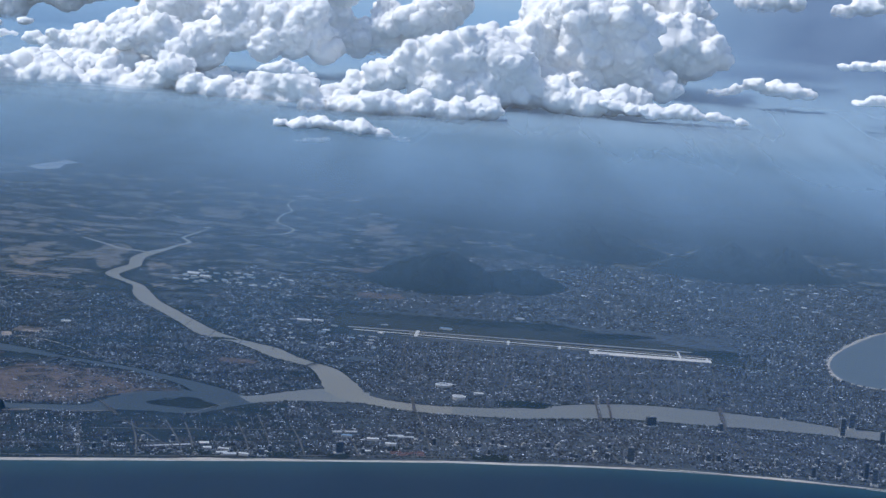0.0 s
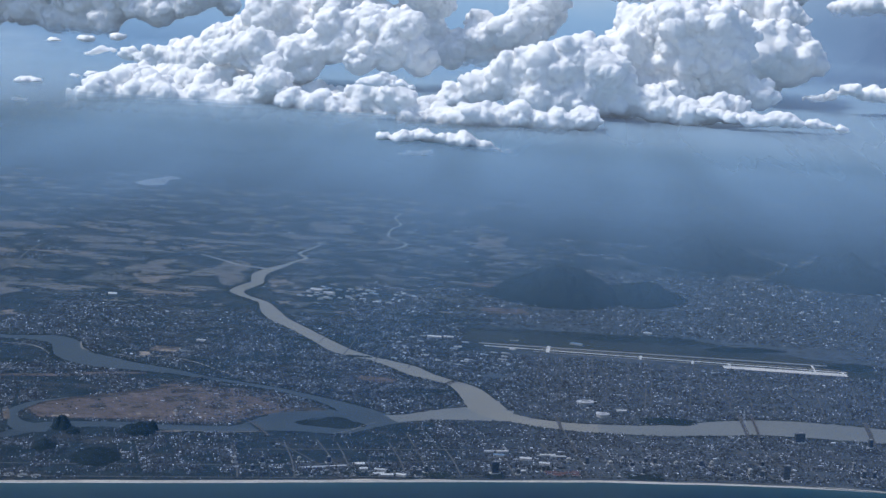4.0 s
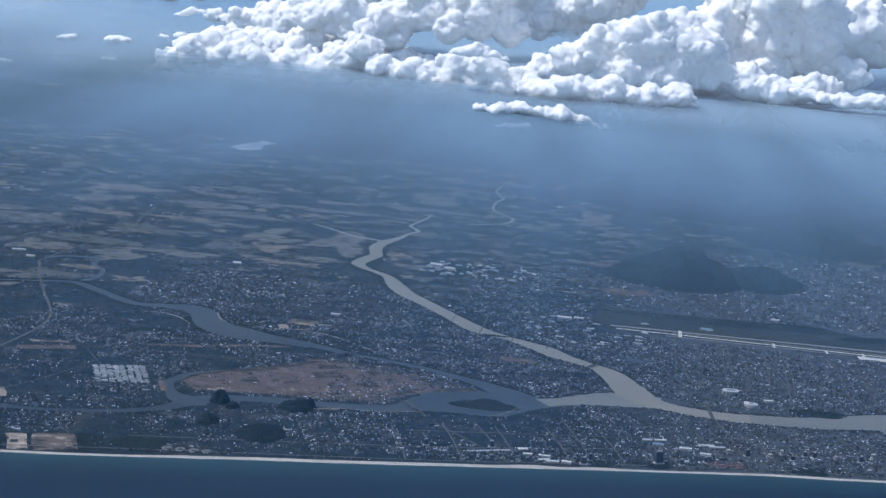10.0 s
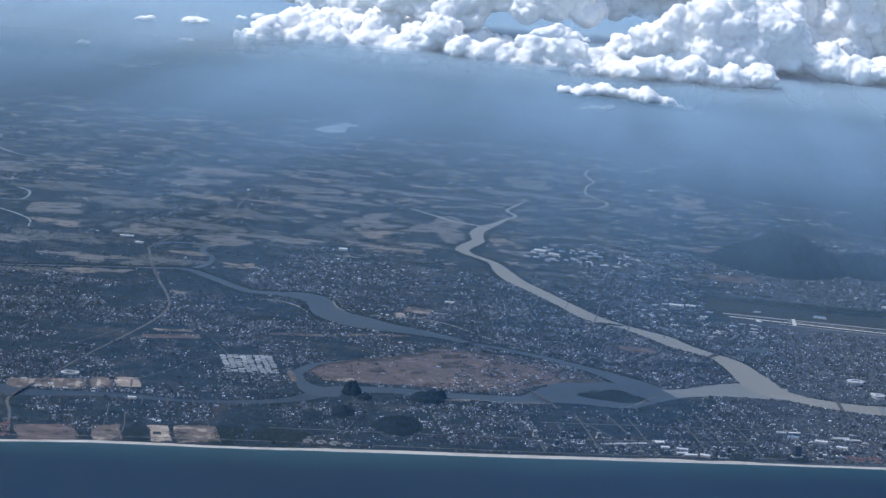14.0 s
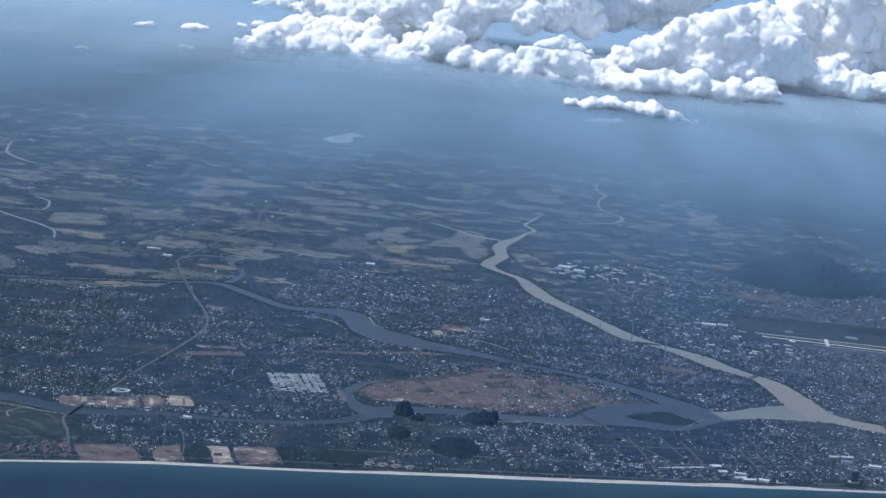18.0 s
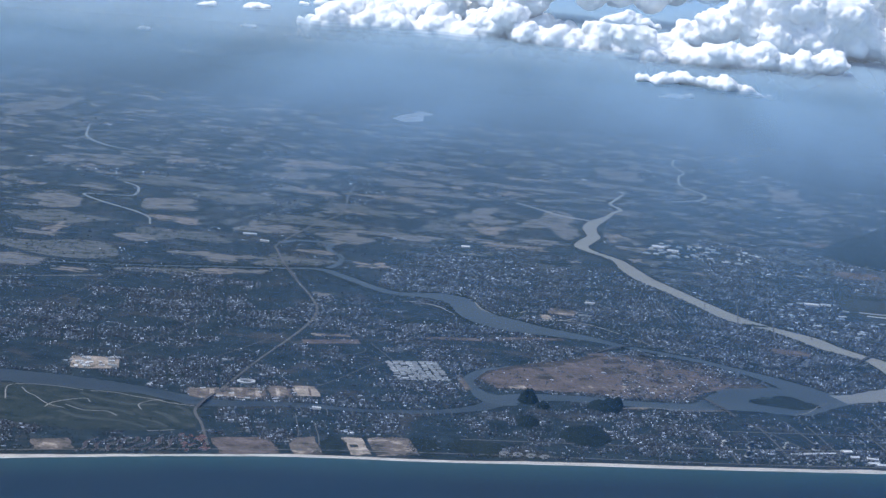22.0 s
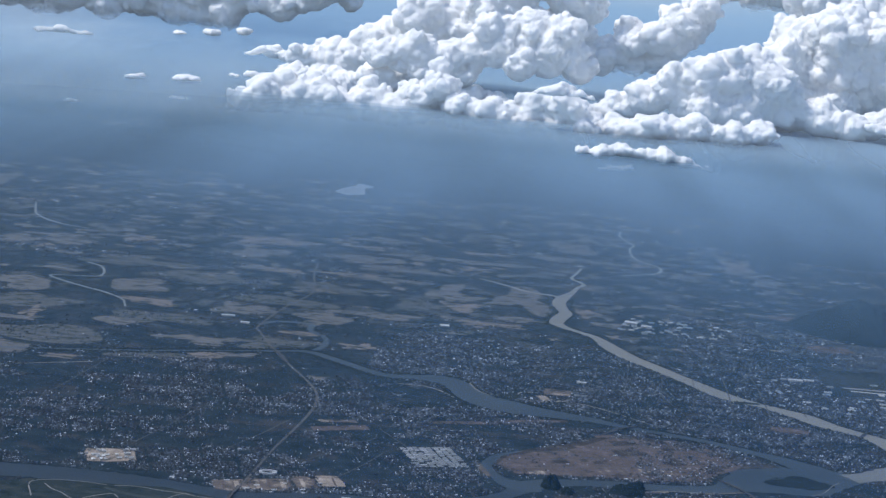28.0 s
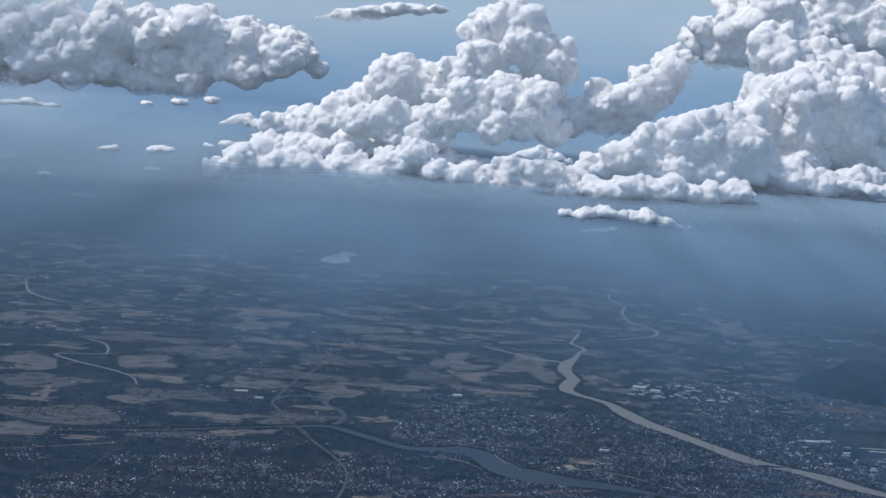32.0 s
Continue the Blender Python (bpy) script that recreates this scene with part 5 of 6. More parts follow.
def plots():
    """Centres, angles and sizes of house plots along straight little streets."""
    r = np.random.default_rng(5)
    seeds = np.c_[r.uniform(-900, 760, 120), r.uniform(980, 2700, 120)]
    near_shore = seeds[:, 1] < 1420
    turns = np.where(near_shore, 0.3 + r.choice([-0.08, 0.0, 0.05], 120), r.uniform(-0.5, 0.5, 120))
    out = []
    for s, turn in zip(seeds, turns):
        k = 1.0 if s[1] < 1650 else (1.35 if s[1] < 2050 else 1.9)
        u = np.arange(-190, 190, 1.15 * k)
        v = np.arange(-190, 190, 1.75 * k)
        a, b = [c.ravel() for c in np.meshgrid(u, v)]
        keep = (np.mod(b / (1.75 * k), 3) > 0.8) & (np.mod(a + r.uniform(0, 30), 26 * k) > 2.2)
        a, b = a[keep] + r.normal(0, 0.12, keep.sum()), b[keep] + r.normal(0, 0.15, keep.sum())
        x = s[0] + a * math.cos(turn) - b * math.sin(turn)
        y = s[1] + a * math.sin(turn) + b * math.cos(turn)
        keep = (y > 960) & (y < 2700) & (x > -950) & (x < 780)
        x, y = x[keep], y[keep]
        if len(x) == 0:
            continue
        d0 = np.hypot(x - s[0], y - s[1])
        own = np.ones(len(x), bool)
        for o in seeds:
            own &= np.hypot(x - o[0], y - o[1]) >= d0 - 1e-6
        x, y = x[own], y[own]
        out.append(np.c_[x, y, np.full(len(x), turn), np.full(len(x), k)])
    return np.vstack(out)


P = plots()
chance = np.random.default_rng(8).uniform(0, 1, len(P))
P = P[chance < town_density(P[:, 0], P[:, 1])]
P = P[free_land(P[:, 0], P[:, 1])]
if len(P) > 150000:
    P = P[np.random.default_rng(9).permutation(len(P))[:150000]]


def house_mesh(name, rows, r, label):
    m = len(rows)
    x, y, turn, k = rows.T
    w = r.uniform(0.5, 0.98, m) * k
    d = r.uniform(0.75, 1.5, m) * k
    h = r.choice([0.4, 0.55, 0.8, 1.1, 1.5], m, p=[0.3, 0.3, 0.2, 0.13, 0.07]) * r.uniform(0.8, 1.2, m)
    big = r.uniform(0, 1, m) < 0.10        # terraces and halls
    w, d = np.where(big, w * r.uniform(1.8, 4.2, m), w), np.where(big, d * 1.1, d)
    sx = np.array([-1, 1, 1, -1, -1, 1, 1, -1]) / 2
    sy = np.array([-1, -1, 1, 1, -1, -1, 1, 1]) / 2
    sz = np.array([0, 0, 0, 0, 1, 1, 1, 1])
    lx, ly = w[:, None] * sx, d[:, None] * sy
    ct, st = np.cos(turn)[:, None], np.sin(turn)[:, None]
    pitch = np.where(r.uniform(0, 1, m) < 0.45, r.uniform(0.1, 0.3, m), 0.0)
    lz = h[:, None] * sz + pitch[:, None] * np.array([0, 0, 0, 0, 0, 0, 1, 1])
    v = np.stack([x[:, None] + lx * ct - ly * st, y[:, None] + lx * st + ly * ct, lz], 2).reshape(-1, 3)
    q = np.array([(4, 5, 6, 7), (0, 1, 5, 4), (1, 2, 6, 5), (2, 3, 7, 6), (3, 0, 4, 7)])
    q = (np.arange(m)[:, None, None] * 8 + q).reshape(-1, 4)
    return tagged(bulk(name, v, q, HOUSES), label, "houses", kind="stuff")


rh = np.random.default_rng(15)
px, py = P[:, 0], P[:, 1]
zones = [("town_quarter", (py < 1420) & (px > 120), "dense low houses between the beach and the river"), ("town_quarter", (py < 1420) & (px <= 120) & (px > -200), "scattered low houses behind the beach"),
         ("village", (py < 1800) & (px <= -200), "villages of small houses among trees"), ("town_quarter", (py >= 1420) & (px <= 150) & (px > -200), "suburb of small houses between two rivers"),
         ("town_quarter", (py >= 1420) & (py < 1700) & (px > 150), "dense city quarter between the river and the airfield"), ("town_quarter", (py >= 1700) & (px > 150), "dense pale city quarter behind the airfield"),
         ("village", (py >= 1800) & (px <= -200), "far villages in farmland")]
for name, keep, label in zones:
    if keep.any():
        house_mesh(name, P[keep], rh, label)


def tree_mesh(name, x, y, size, label, r):
    m = len(x)
    base = np.array([(0, 0, 1.15), (1, 0, 0.2), (0.3, 0.95, 0.25), (-0.8, 0.6, 0.15), (-0.8, -0.6, 0.25), (0.3, -0.95, 0.2)])
    turn = r.uniform(0, 6.3, m)
    b = base[None] * size[:, None, None] * r.uniform(0.75, 1.25, (m, 6, 1))
    ct, st = np.cos(turn)[:, None], np.sin(turn)[:, None]
    v = np.stack([x[:, None] + b[:, :, 0] * ct - b[:, :, 1] * st, y[:, None] + b[:, :, 0] * st + b[:, :, 1] * ct, b[:, :, 2] + 0.05], 2).reshape(-1, 3)
    f = np.array([(0, 1, 2), (0, 2, 3), (0, 3, 4), (0, 4, 5), (0, 5, 1)])
    f = (np.arange(m)[:, None, None] * 6 + f).reshape(-1, 3)
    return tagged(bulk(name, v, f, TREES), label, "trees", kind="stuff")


rt = np.random.default_rng(31)
n = 90000
tx, ty = rt.uniform(-850, 720, n), 1000 + 1000 * rt.uniform(0, 1, n) ** 1.4
c = value_noise(np.c_[tx / 30, ty / 30] + 4.4) * 0.6 + value_noise(np.c_[tx / 9, ty / 9]) * 0.4
keep = rt.uniform(0, 1, n) < np.clip((c - 0.42) * 4, 0.06, 0.85)
tx, ty = tx[keep], ty[keep]
keep = free_land(tx, ty, 0.6) & ~inside(tx, ty, isle)
tx, ty = tx[keep], ty[keep]
m = 5000
bx_ = rt.uniform(-640, 640, m)        # a belt behind the beach
by_ = shore(bx_) + rt.uniform(9, 25, m)
ok = free_land(bx_, by_, 0.4) & (rt.uniform(0, 1, m) < np.clip(value_noise(np.c_[bx_ / 22, by_ / 22]) * 1.6 - 0.2, 0.1, 1))
tx, ty = np.r_[tx, bx_[ok]], np.r_[ty, by_[ok]]
for w in (MAIN, INNER, LOWER):        # belts of trees along the banks
    m = 5000
    k = rt.integers(0, len(w) - 1, m)
    d = (w[k, 2] / 2 + 0.8 + rt.exponential(2.2, m)) * rt.choice([-1, 1], m)
    along = np.gradient(w[:, :2], axis=0)[k]
    along /= np.hypot(along[:, 0], along[:, 1])[:, None]
    bx_, by_ = w[k, 0] - along[:, 1] * d + rt.normal(0, 2, m), w[k, 1] + along[:, 0] * d + rt.normal(0, 2, m)
    ok = (by_ < 2100) & free_land(bx_, by_, 0.4)
    tx, ty = np.r_[tx, bx_[ok]], np.r_[ty, by_[ok]]
for x, y, rx, ry, m in ((-116, 1205, 18, 25, 900), (-105, 1283, 13, 12, 400), (-162, 1280, 8, 10, 250), (-158, 1224, 8, 13, 250), (33, 1354, 23, 16, 700), (-280, 1117, 9, 17, 300), (-188, 1148, 19, 16, 800), (-222, 1138, 12, 17, 300), (300, 1445, 24, 12, 500),
                        (-275, 1490, 22, 10, 400), (-195, 1557, 12, 7, 200), (22, 1618, 12, 3, 120), (205, 2050, 80, 80, 1500), (400, 2430, 90, 90, 900), (250, 1800, 130, 18, 1500), (290, 1806, 58, 14, 500), (497, 1735, 32, 15, 300), (124, 1226, 9, 9, 160), (165, 1236, 8, 10, 160), (275, 1262, 14, 9, 240), (66, 1217, 7, 8, 120)):
    a, d = rt.uniform(0, 6.3, m), np.sqrt(rt.uniform(0, 1, m))
    tx, ty = np.r_[tx, x + rx * d * np.cos(a)], np.r_[ty, y + ry * d * np.sin(a)]
keep = ~inside(tx, ty, GOLF) | (value_noise(np.c_[tx / 7, ty / 7]) > 0.66)
tx, ty = tx[keep], ty[keep]
size = rt.uniform(0.35, 0.85, len(tx)) * np.where(ty > 1500, 1.5, 1.0)
keep = tx > -200
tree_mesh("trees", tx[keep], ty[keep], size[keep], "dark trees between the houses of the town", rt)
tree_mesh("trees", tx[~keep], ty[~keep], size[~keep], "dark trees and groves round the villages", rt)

# ---- clouds ----


def sphere_mesh(level):
    bm = bmesh.new()
    bmesh.ops.create_icosphere(bm, subdivisions=level, radius=1.0)
    v = np.array([p.co[:] for p in bm.verts])
    f = np.array([[p.index for p in q.verts] for q in bm.faces])
    bm.free()
    return v, f


BALL = {k: sphere_mesh(k) for k in (2, 3)}

def bumps(p, size):
    """Rounded knobs with sharp creases between them, about one each size units."""
    q = p / size
    i = np.floor(q).astype(np.int64)
    best = np.full(len(p), 9.0)
    for dx in (-1, 0, 1):
        for dy in (-1, 0, 1):
            for dz in (-1, 0, 1):
                cx, cy, cz = i[:, 0] + dx, i[:, 1] + dy, i[:, 2] + dz
                d = (cx + hashed(cx, cy, cz) - q[:, 0]) ** 2 + (cy + hashed(cy, cz + 57, cx) - q[:, 1]) ** 2 + (cz + hashed(cz + 91, cx, cy + 13) - q[:, 2]) ** 2
                best = np.minimum(best, d)
    return 1.0 - np.clip(best, 0, 1.2)


def crown(r, x, y, z, rad, count, flat, low=-0.35):
    """Smaller billows all over the upper part of a round one."""
    rows = []
    for k in range(count):
        a = 2.39996 * k + r.uniform(-0.5, 0.5)
        s = 1 - (1 - low) * (k + 0.5) / count
        c = math.sqrt(max(0.0, 1 - s * s))
        d = rad * r.uniform(0.78, 1.02)
        rows.append((x + d * c * math.cos(a) * 1.1, y + d * c * math.sin(a), z + d * s * flat, rad * (0.2 + 0.36 * r.uniform() ** 1.6)))
    return rows


def joined(n, quads):
    """Which vertices hang together: a number for each."""
    tag = np.arange(n)
    e = np.vstack([quads[:, (0, 1)], quads[:, (1, 2)], quads[:, (2, 3)]])
    while True:
        m = np.minimum(tag[e[:, 0]], tag[e[:, 1]])
        after = tag.copy()
        np.minimum.at(after, e[:, 0], m)
        np.minimum.at(after, e[:, 1], m)
        after = after[after[after]]
        if (after == tag).all():
            return tag
        tag = after


def billow(verts, faces, step, fine, seed, mat):
    """One knobbly skin over a heap of balls."""
    ob = bulk("cloud", verts, faces, mat)
    grow = ob.modifiers.new("grow", "REMESH")
    grow.mode, grow.voxel_size = "VOXEL", step
    bpy.context.view_layer.update()
    me = bpy.data.meshes.new_from_object(ob.evaluated_get(bpy.context.evaluated_depsgraph_get()))
    p, n, quads = np.empty(len(me.vertices) * 3, np.float32), np.empty(len(me.vertices) * 3, np.float32), np.empty(len(me.loops), np.int32)
    me.vertices.foreach_get("co", p)
    me.vertices.foreach_get("normal", n)
    me.loops.foreach_get("vertex_index", quads)
    bpy.data.objects.remove(ob)
    bpy.data.meshes.remove(me)
    p, n, quads = p.reshape(-1, 3).astype(float), n.reshape(-1, 3), quads.reshape(-1, 4)
    tag = joined(len(p), quads)
    size = np.bincount(tag, minlength=len(p))
    keep = size[tag] > 0.12 * size.max()
    number = np.cumsum(keep) - 1
    p, n, quads = p[keep], n[keep], number[quads[keep[quads[:, 0]]]]
    warp = np.stack([value_noise(p / 18 + k) - 0.5 for k in (3.3, 41.7, 77.1)], 1) * 14
    rough = 0.3 + 1.2 * value_noise(p / 40 + 5.5)
    k = fine * rough * (4.0 * (bumps(p + warp + seed, 21.0) - 0.62) + 4.4 * (bumps(p + warp * 0.6 + seed, 11.0) - 0.62) + 3.0 * (bumps(p + warp * 0.3, 6.0) - 0.62) + 1.8 * (value_noise(p / 3.0) - 0.5))
    q = p + n * k[:, None] + fine * sum(a * (np.stack([value_noise(p / w + o) for o in (11.1, 23.9, 57.3)], 1) - 0.5) for a, w in ((9, 44), (3.5, 17)))
    low = 7.0 * value_noise(q[:, :2] / 26) + 4.0 * value_noise(q[:, :2] / 7)
    q[:, 2] = np.where(q[:, 2] < low, low + (q[:, 2] - low) * 0.2, q[:, 2])
    return bulk("cloud", q, quads, mat, True)


def cloud(rows, depth, base, label, flat=1.0, seed=0, spread=30.0):
    """A heap of billows upon billows, grown together over one flat base. rows: x, z, radius."""
    r = np.random.default_rng(seed)
    heads = [(x, depth + r.uniform(-1, 1) * spread, z, rad * 0.92) for x, z, rad in rows]
    lobes = list(heads)
    for i, (x, y, z, rad) in enumerate(heads):
        near = sorted((math.hypot(x - o[0], z - o[2]), k) for k, o in enumerate(heads) if k != i)[:3]
        for d, k in near:
            o = heads[k]
            if d < 2.2 * (rad + o[3]):
                s = r.uniform(0.35, 0.65)
                lobes.append((x + (o[0] - x) * s, y + (o[1] - y) * s, z + (o[2] - z) * s - 0.1 * rad, min(rad, o[3]) * r.uniform(0.65, 0.85)))
    first = [q for o in lobes for q in crown(r, *o, 16 if o[3] > 14 else 9, flat)]
    second = [q for o in first if o[3] > 7 and r.uniform() < 0.6 for q in crown(r, *o, 9, flat, -0.1)]
    step = 3.0 if depth < 3900 else 3.8
    if max(q[2] for q in rows) < 12:
        step = 1.6
    ps, fs, at = [], [], 0
    for o in lobes + first + second:
        v, f = BALL[3 if o[3] > 16 else 2]
        ps.append(np.array([0, 0, -base]) + np.array(o[:3]) + v * max(o[3], step) * (1.1, 1.0, flat))
        fs.append(f + at)
        at += len(v)
    p, f = np.vstack(ps), np.vstack(fs)
    small = max(q[2] for q in rows)
    root = billow(p, f, step, min(1.0, small / 20), seed, CLOUD if small > 24 else PUFF)
    root.matrix_basis = pose(0, 0, base)
    return tagged(root, label, "cloud", "clouds over the hills")


cloud([(-804, 65, 13), (-766, 83, 24), (-711, 107, 35), (-668, 130, 39), (-611, 111, 42), (-555, 93, 36), (-500, 104, 42), (-455, 88, 40), (-412, 110, 36), (-370, 152, 31), (-378, 187, 20), (-322, 94, 39), (-276, 75, 31), (-249, 82, 24)],
      3480, 66, "long white cumulus bank with a flat grey base", seed=1)
cloud([(-602, 157, 49), (-530, 192, 55), (-484, 232, 51), (-437, 271, 55), (-385, 214, 55), (-365, 276, 51), (-313, 231, 59), (-292, 281, 51), (-259, 331, 43), (-245, 399, 44), (-198, 426, 44), (-186, 366, 40), (-155, 416, 37), (-119, 340, 56), (-94, 324, 41),
       (-192, 251, 55), (-118, 237, 46), (-44, 230, 34), (3, 251, 29), (63, 267, 34), (109, 301, 34), (154, 340, 29), (183, 364, 17), (-55, 205, 27), (-700, 162, 29), (-762, 171, 17), (-628, 179, 34)],
      3850, 110, "towering white cumulus with grey shaded hollows", seed=2)
cloud([(-104, 100, 10), (-74, 98, 15), (-34, 101, 17), (5, 97, 14), (36, 99, 19), (74, 94, 14), (108, 84, 9), (138, 68, 5), (172, 66, 4)], 3000, 76, "ragged low cumulus strip in front of the bank", 0.7, 3, 15)
cloud([(-51, 71, 10), (-22, 75, 8), (-69, 69, 7)], 2970, 66, "small flat white cloud below the bank", 0.6, 4, 4)
cloud([(-86, 104, 29), (-21, 134, 34), (34, 157, 38), (88, 187, 43), (142, 210, 47), (198, 219, 52), (267, 199, 52), (147, 148, 47), (216, 139, 43), (304, 156, 47), (372, 149, 36), (441, 133, 29), (496, 146, 27), (541, 146, 27)],
      3550, 95, "bright heaped cumulus bank with grey base", seed=5)
cloud([(-171, 168, 15), (-145, 172, 19), (-108, 167, 13), (-87, 163, 8)], 3300, 160, "small separate white cloud", 0.8, 6, 5)
cloud([(418, 254, 58), (476, 308, 53), (460, 351, 43), (528, 299, 53), (547, 218, 58), (473, 207, 58), (619, 267, 58), (633, 184, 35), (374, 245, 46), (684, 240, 63)], 4000, 150, "high white cumulus tower", seed=7)
cloud([(286, 399, 39), (329, 388, 34), (257, 411, 25), (391, 492, 65), (502, 499, 59), (615, 479, 65), (719, 416, 65), (577, 442, 54), (782, 490, 71), (425, 577, 71), (564, 586, 71)], 4450, 340, "tall far cumulus with bright edges", seed=8)
cloud([(-1419, 333, 71), (-1373, 252, 57), (-1275, 286, 65), (-1306, 355, 51), (-1178, 342, 71), (-1188, 250, 51), (-1078, 341, 68), (-1047, 273, 62), (-966, 363, 57), (-934, 280, 57), (-852, 342, 62), (-833, 259, 45), (-750, 299, 51),
       (-701, 310, 37), (-663, 277, 23), (-1101, 213, 37), (-973, 221, 40), (-1428, 195, 34), (-1272, 212, 31), (-1553, 333, 71), (-1521, 256, 60)], 4480, 180, "wide far bank of grey and white cloud", seed=9)
cloud([(51, 261, 37), (-8, 238, 37), (108, 307, 41), (148, 340, 37), (-68, 216, 32), (78, 232, 29), (1, 276, 29), (-118, 231, 37), (164, 365, 27), (100, 262, 36), (60, 225, 34), (130, 285, 34), (20, 212, 30), (155, 305, 30)], 3900, 180, "sloping white ridge of cloud beside the tower", seed=17)
cloud([(368, 435, 56), (330, 377, 42), (434, 481, 62), (534, 446, 56), (614, 493, 71), (701, 457, 62), (283, 444, 31), (414, 383, 48)], 4380, 340, "tall far cumulus in thin haze", seed=18)
cloud([(-1394, 153, 16), (-1339, 161, 19), (-1284, 156, 14), (-1134, 170, 10)], 4300, 146, "thin flat white cloud strip", 0.5, 10, 8)
cloud([(-1052, 174, 14), (-971, 185, 18), (-896, 192, 18)], 4300, 170, "thin flat white cloud strip", 0.5, 11, 8)
for i, rows in enumerate(([(-998, 113, 12), (-978, 118, 10)], [(-891, 121, 16), (-868, 120, 11), (-908, 116, 9)], [(-909, 79, 9), (-891, 79, 8)], [(-1121, 54, 9), (-1106, 53, 7)], [(-756, 139, 14), (-733, 137, 10)], [(-795, 134, 7), (-785, 134, 6)], [(-741, 188, 14), (-763, 180, 9), (-713, 188, 8)])):
    cloud(rows, 3550, min(q[1] for q in rows) - 6, "small loose white cloud puff", 0.6, 20 + i, 3)
cloud([(309, 236, 54), (363, 286, 59), (430, 313, 54), (500, 294, 54), (425, 232, 54), (528, 238, 45), (347, 192, 54), (418, 168, 45), (479, 195, 45), (544, 175, 42), (597, 171, 28), (374, 130, 33), (449, 135, 26), (256, 163, 47), (206, 207, 47)],
      3720, 110, "bright heaped cumulus with deep folds", seed=12)
cloud([(608, 333, 55), (557, 354, 60), (494, 363, 60), (406, 383, 60), (660, 345, 34), (700, 330, 24), (640, 290, 30)],
      4050, 250, "grey cloud with a bright upper edge", seed=13)
cloud([(722, 163, 15), (770, 173, 12), (811, 188, 17), (855, 180, 25), (892, 176, 22), (929, 173, 17)], 3900, 150, "ragged grey cloud shelf before a dark sky", 0.7, 37, 14)
cloud([(829, 359, 27), (880, 370, 32), (933, 365, 21)], 4250, 338, "bright cloud head before a dark sky", 0.8, 38, 10)
cloud([(1052, 357, 21), (1102, 373, 29), (1166, 391, 35)], 4250, 338, "bright cloud head before a dark sky", 0.8, 39, 10)
cloud([(958, 244, 12), (1003, 250, 16), (1050, 251, 19)], 3700, 234, "thin white cloud before a dark sky", 0.6, 40, 8)
cloud([(980, 176, 14), (1019, 185, 16), (1059, 182, 18)], 3600, 168, "thin white cloud before a dark sky", 0.6, 41, 8)
cloud([(915, 88, 6), (931, 91, 8)], 3300, 84, "small loose white cloud puff", 0.6, 42, 3)
cloud([(486, 138, 20), (563, 132, 22), (683, 132, 17), (735, 128, 12), (622, 135, 24)], 3500, 104, "ragged grey cloud shelf", 0.6, 14, 15)

cloud([(-231, 70, 22), (-198, 61, 22), (-521, 81, 33), (-632, 79, 26), (-435, 125, 28), (-721, 82, 24)], 3490, 66, "low billows of the cumulus bank", seed=33)
cloud([(-86, 97, 27), (-23, 104, 34), (29, 113, 38), (104, 113, 40), (178, 112, 32), (240, 122, 27)], 3340, 84, "soft grey cloud below the bright bank", 0.8, 34)
cloud([(-650, 404, 30), (-600, 420, 38), (-540, 430, 42), (-480, 440, 36), (-425, 446, 28), (-370, 450, 26)], 4600, 398, "thin high sheet of white cloud", 0.4, 19, 12)
cloud([(-1212, 290, 57), (-1328, 311, 57), (-855, 313, 64), (-997, 290, 64), (-1442, 289, 64), (-756, 334, 57)], 4540, 190, "hazy far cloud bank", 0.8, 35)

cloud([(-583, 127, 35), (-514, 141, 37), (-444, 146, 37), (-373, 118, 29), (-535, 113, 29), (-630, 133, 29), (-315, 119, 32), (-688, 138, 25), (-268, 113, 25)], 3660, 92, "bright shelf of cloud under the tower", 0.9, 36)

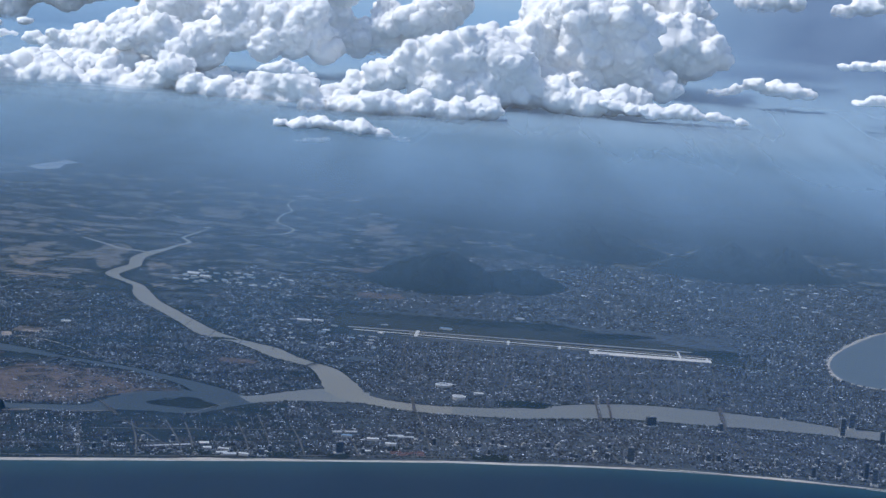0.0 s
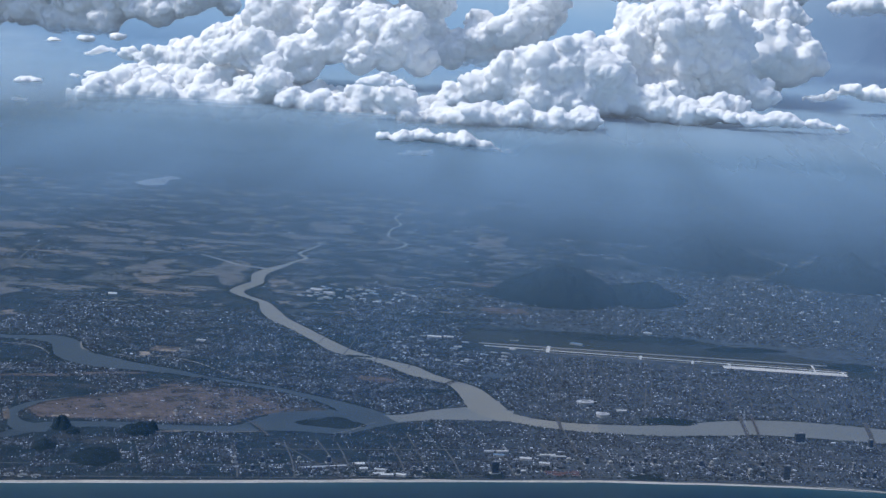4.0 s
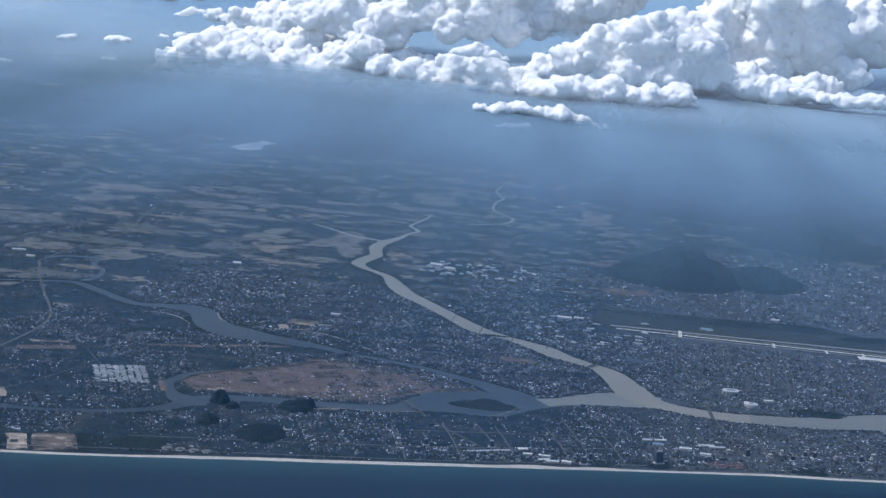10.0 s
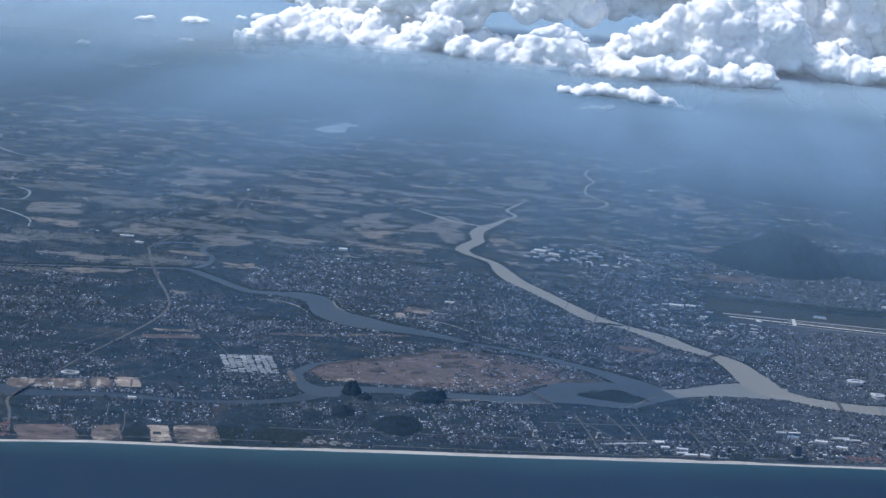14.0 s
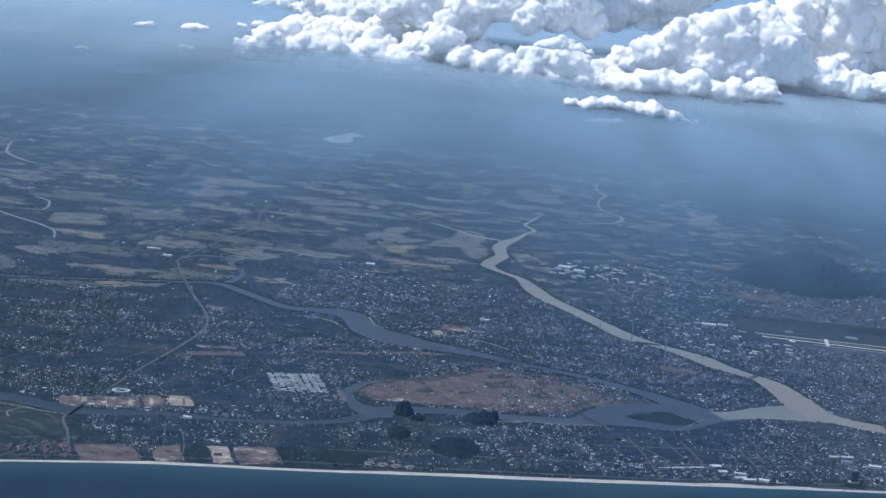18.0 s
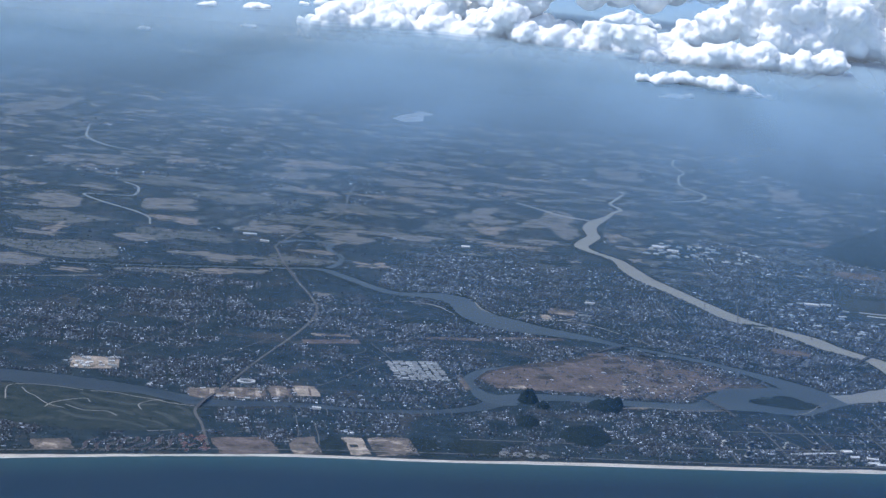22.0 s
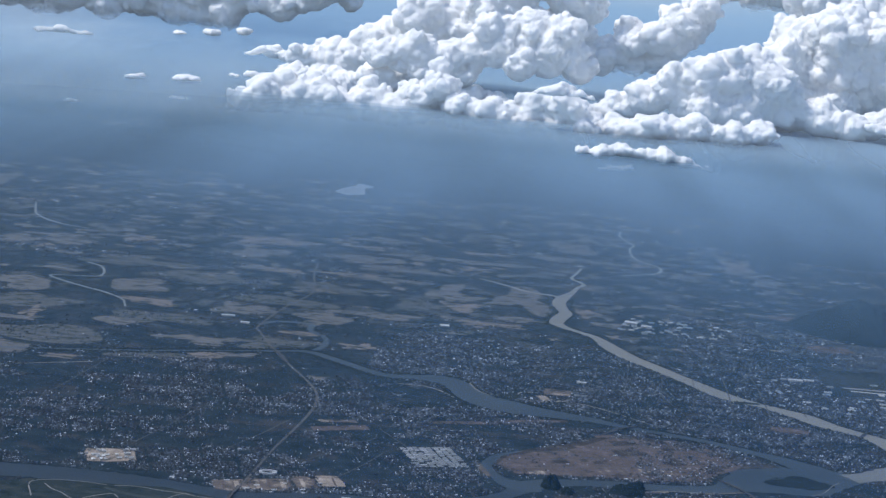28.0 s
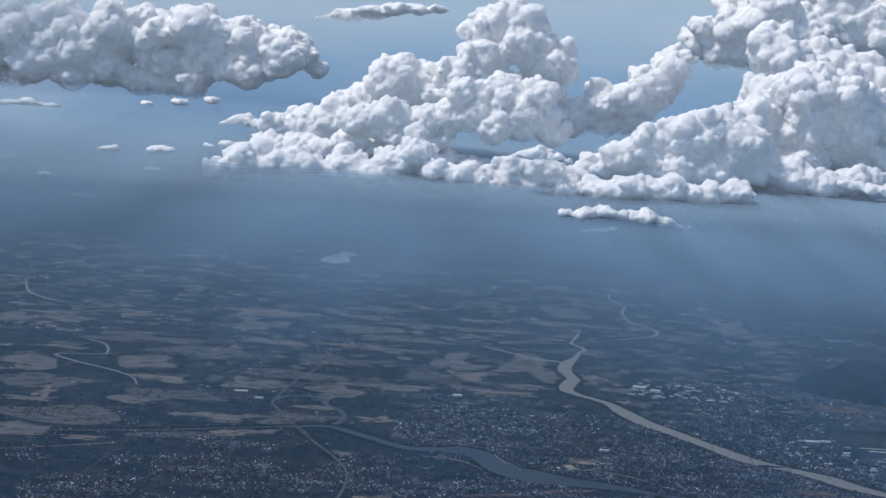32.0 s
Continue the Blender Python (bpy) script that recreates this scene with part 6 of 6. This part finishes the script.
cloud([(-328, 122, 28), (-273, 109, 32), (-217, 93, 30), (-157, 89, 28), (-97, 101, 30), (-43, 97, 26), (-187, 136, 26), (-121, 141, 28)], 3420, 78, "pale grey cloud sagging between two banks", 0.8, 43, 12)

cloud([(-508, 195, 27), (-440, 217, 34), (-368, 202, 34), (-300, 219, 39), (-223, 200, 36), (-342, 161, 25), (-424, 168, 25), (-161, 231, 36), (-101, 199, 32), (-292, 267, 34), (-211, 279, 39), (-130, 274, 34)], 3640, 120, "sunlit cloud below the tall tower", 0.95, 44, 20)

# ---- air ----
a = np.linspace(-2600, 2600, 27)
b = np.linspace(500, 4740, 54)
hx, hy = np.meshgrid(a, b)
i, j = np.meshgrid(np.arange(26), np.arange(53))
q = (j * 27 + i).ravel()
# stacked sheets stand in for haze, rising to veil the cloud bases
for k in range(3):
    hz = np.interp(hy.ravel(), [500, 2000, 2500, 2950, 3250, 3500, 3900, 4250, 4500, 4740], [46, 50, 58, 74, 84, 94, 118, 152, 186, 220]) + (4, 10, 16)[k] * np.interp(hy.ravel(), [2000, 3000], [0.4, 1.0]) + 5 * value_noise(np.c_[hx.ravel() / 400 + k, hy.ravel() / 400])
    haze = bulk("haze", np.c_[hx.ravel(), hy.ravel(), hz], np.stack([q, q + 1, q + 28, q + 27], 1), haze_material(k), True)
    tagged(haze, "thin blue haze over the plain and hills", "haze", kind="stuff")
# tilted sheet added to catch the sun and pale the clouds behind
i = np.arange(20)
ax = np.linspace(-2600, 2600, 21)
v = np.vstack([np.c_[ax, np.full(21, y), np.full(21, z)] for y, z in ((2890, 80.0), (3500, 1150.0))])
tagged(bulk("haze", v, np.stack([i, i + 1, i + 22, i + 21], 1), airlight_material(), True), "faint added sheet that imitates airlight before the clouds", "haze", kind="stuff")
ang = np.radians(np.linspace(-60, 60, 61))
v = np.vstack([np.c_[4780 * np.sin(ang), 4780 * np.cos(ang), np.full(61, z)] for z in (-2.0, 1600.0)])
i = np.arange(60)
tagged(bulk("backdrop", v, np.stack([i, i + 1, i + 62, i + 61], 1), FAR_AIR, True), "glowing backdrop of milky blue far air under the sky", "sky", kind="structure")
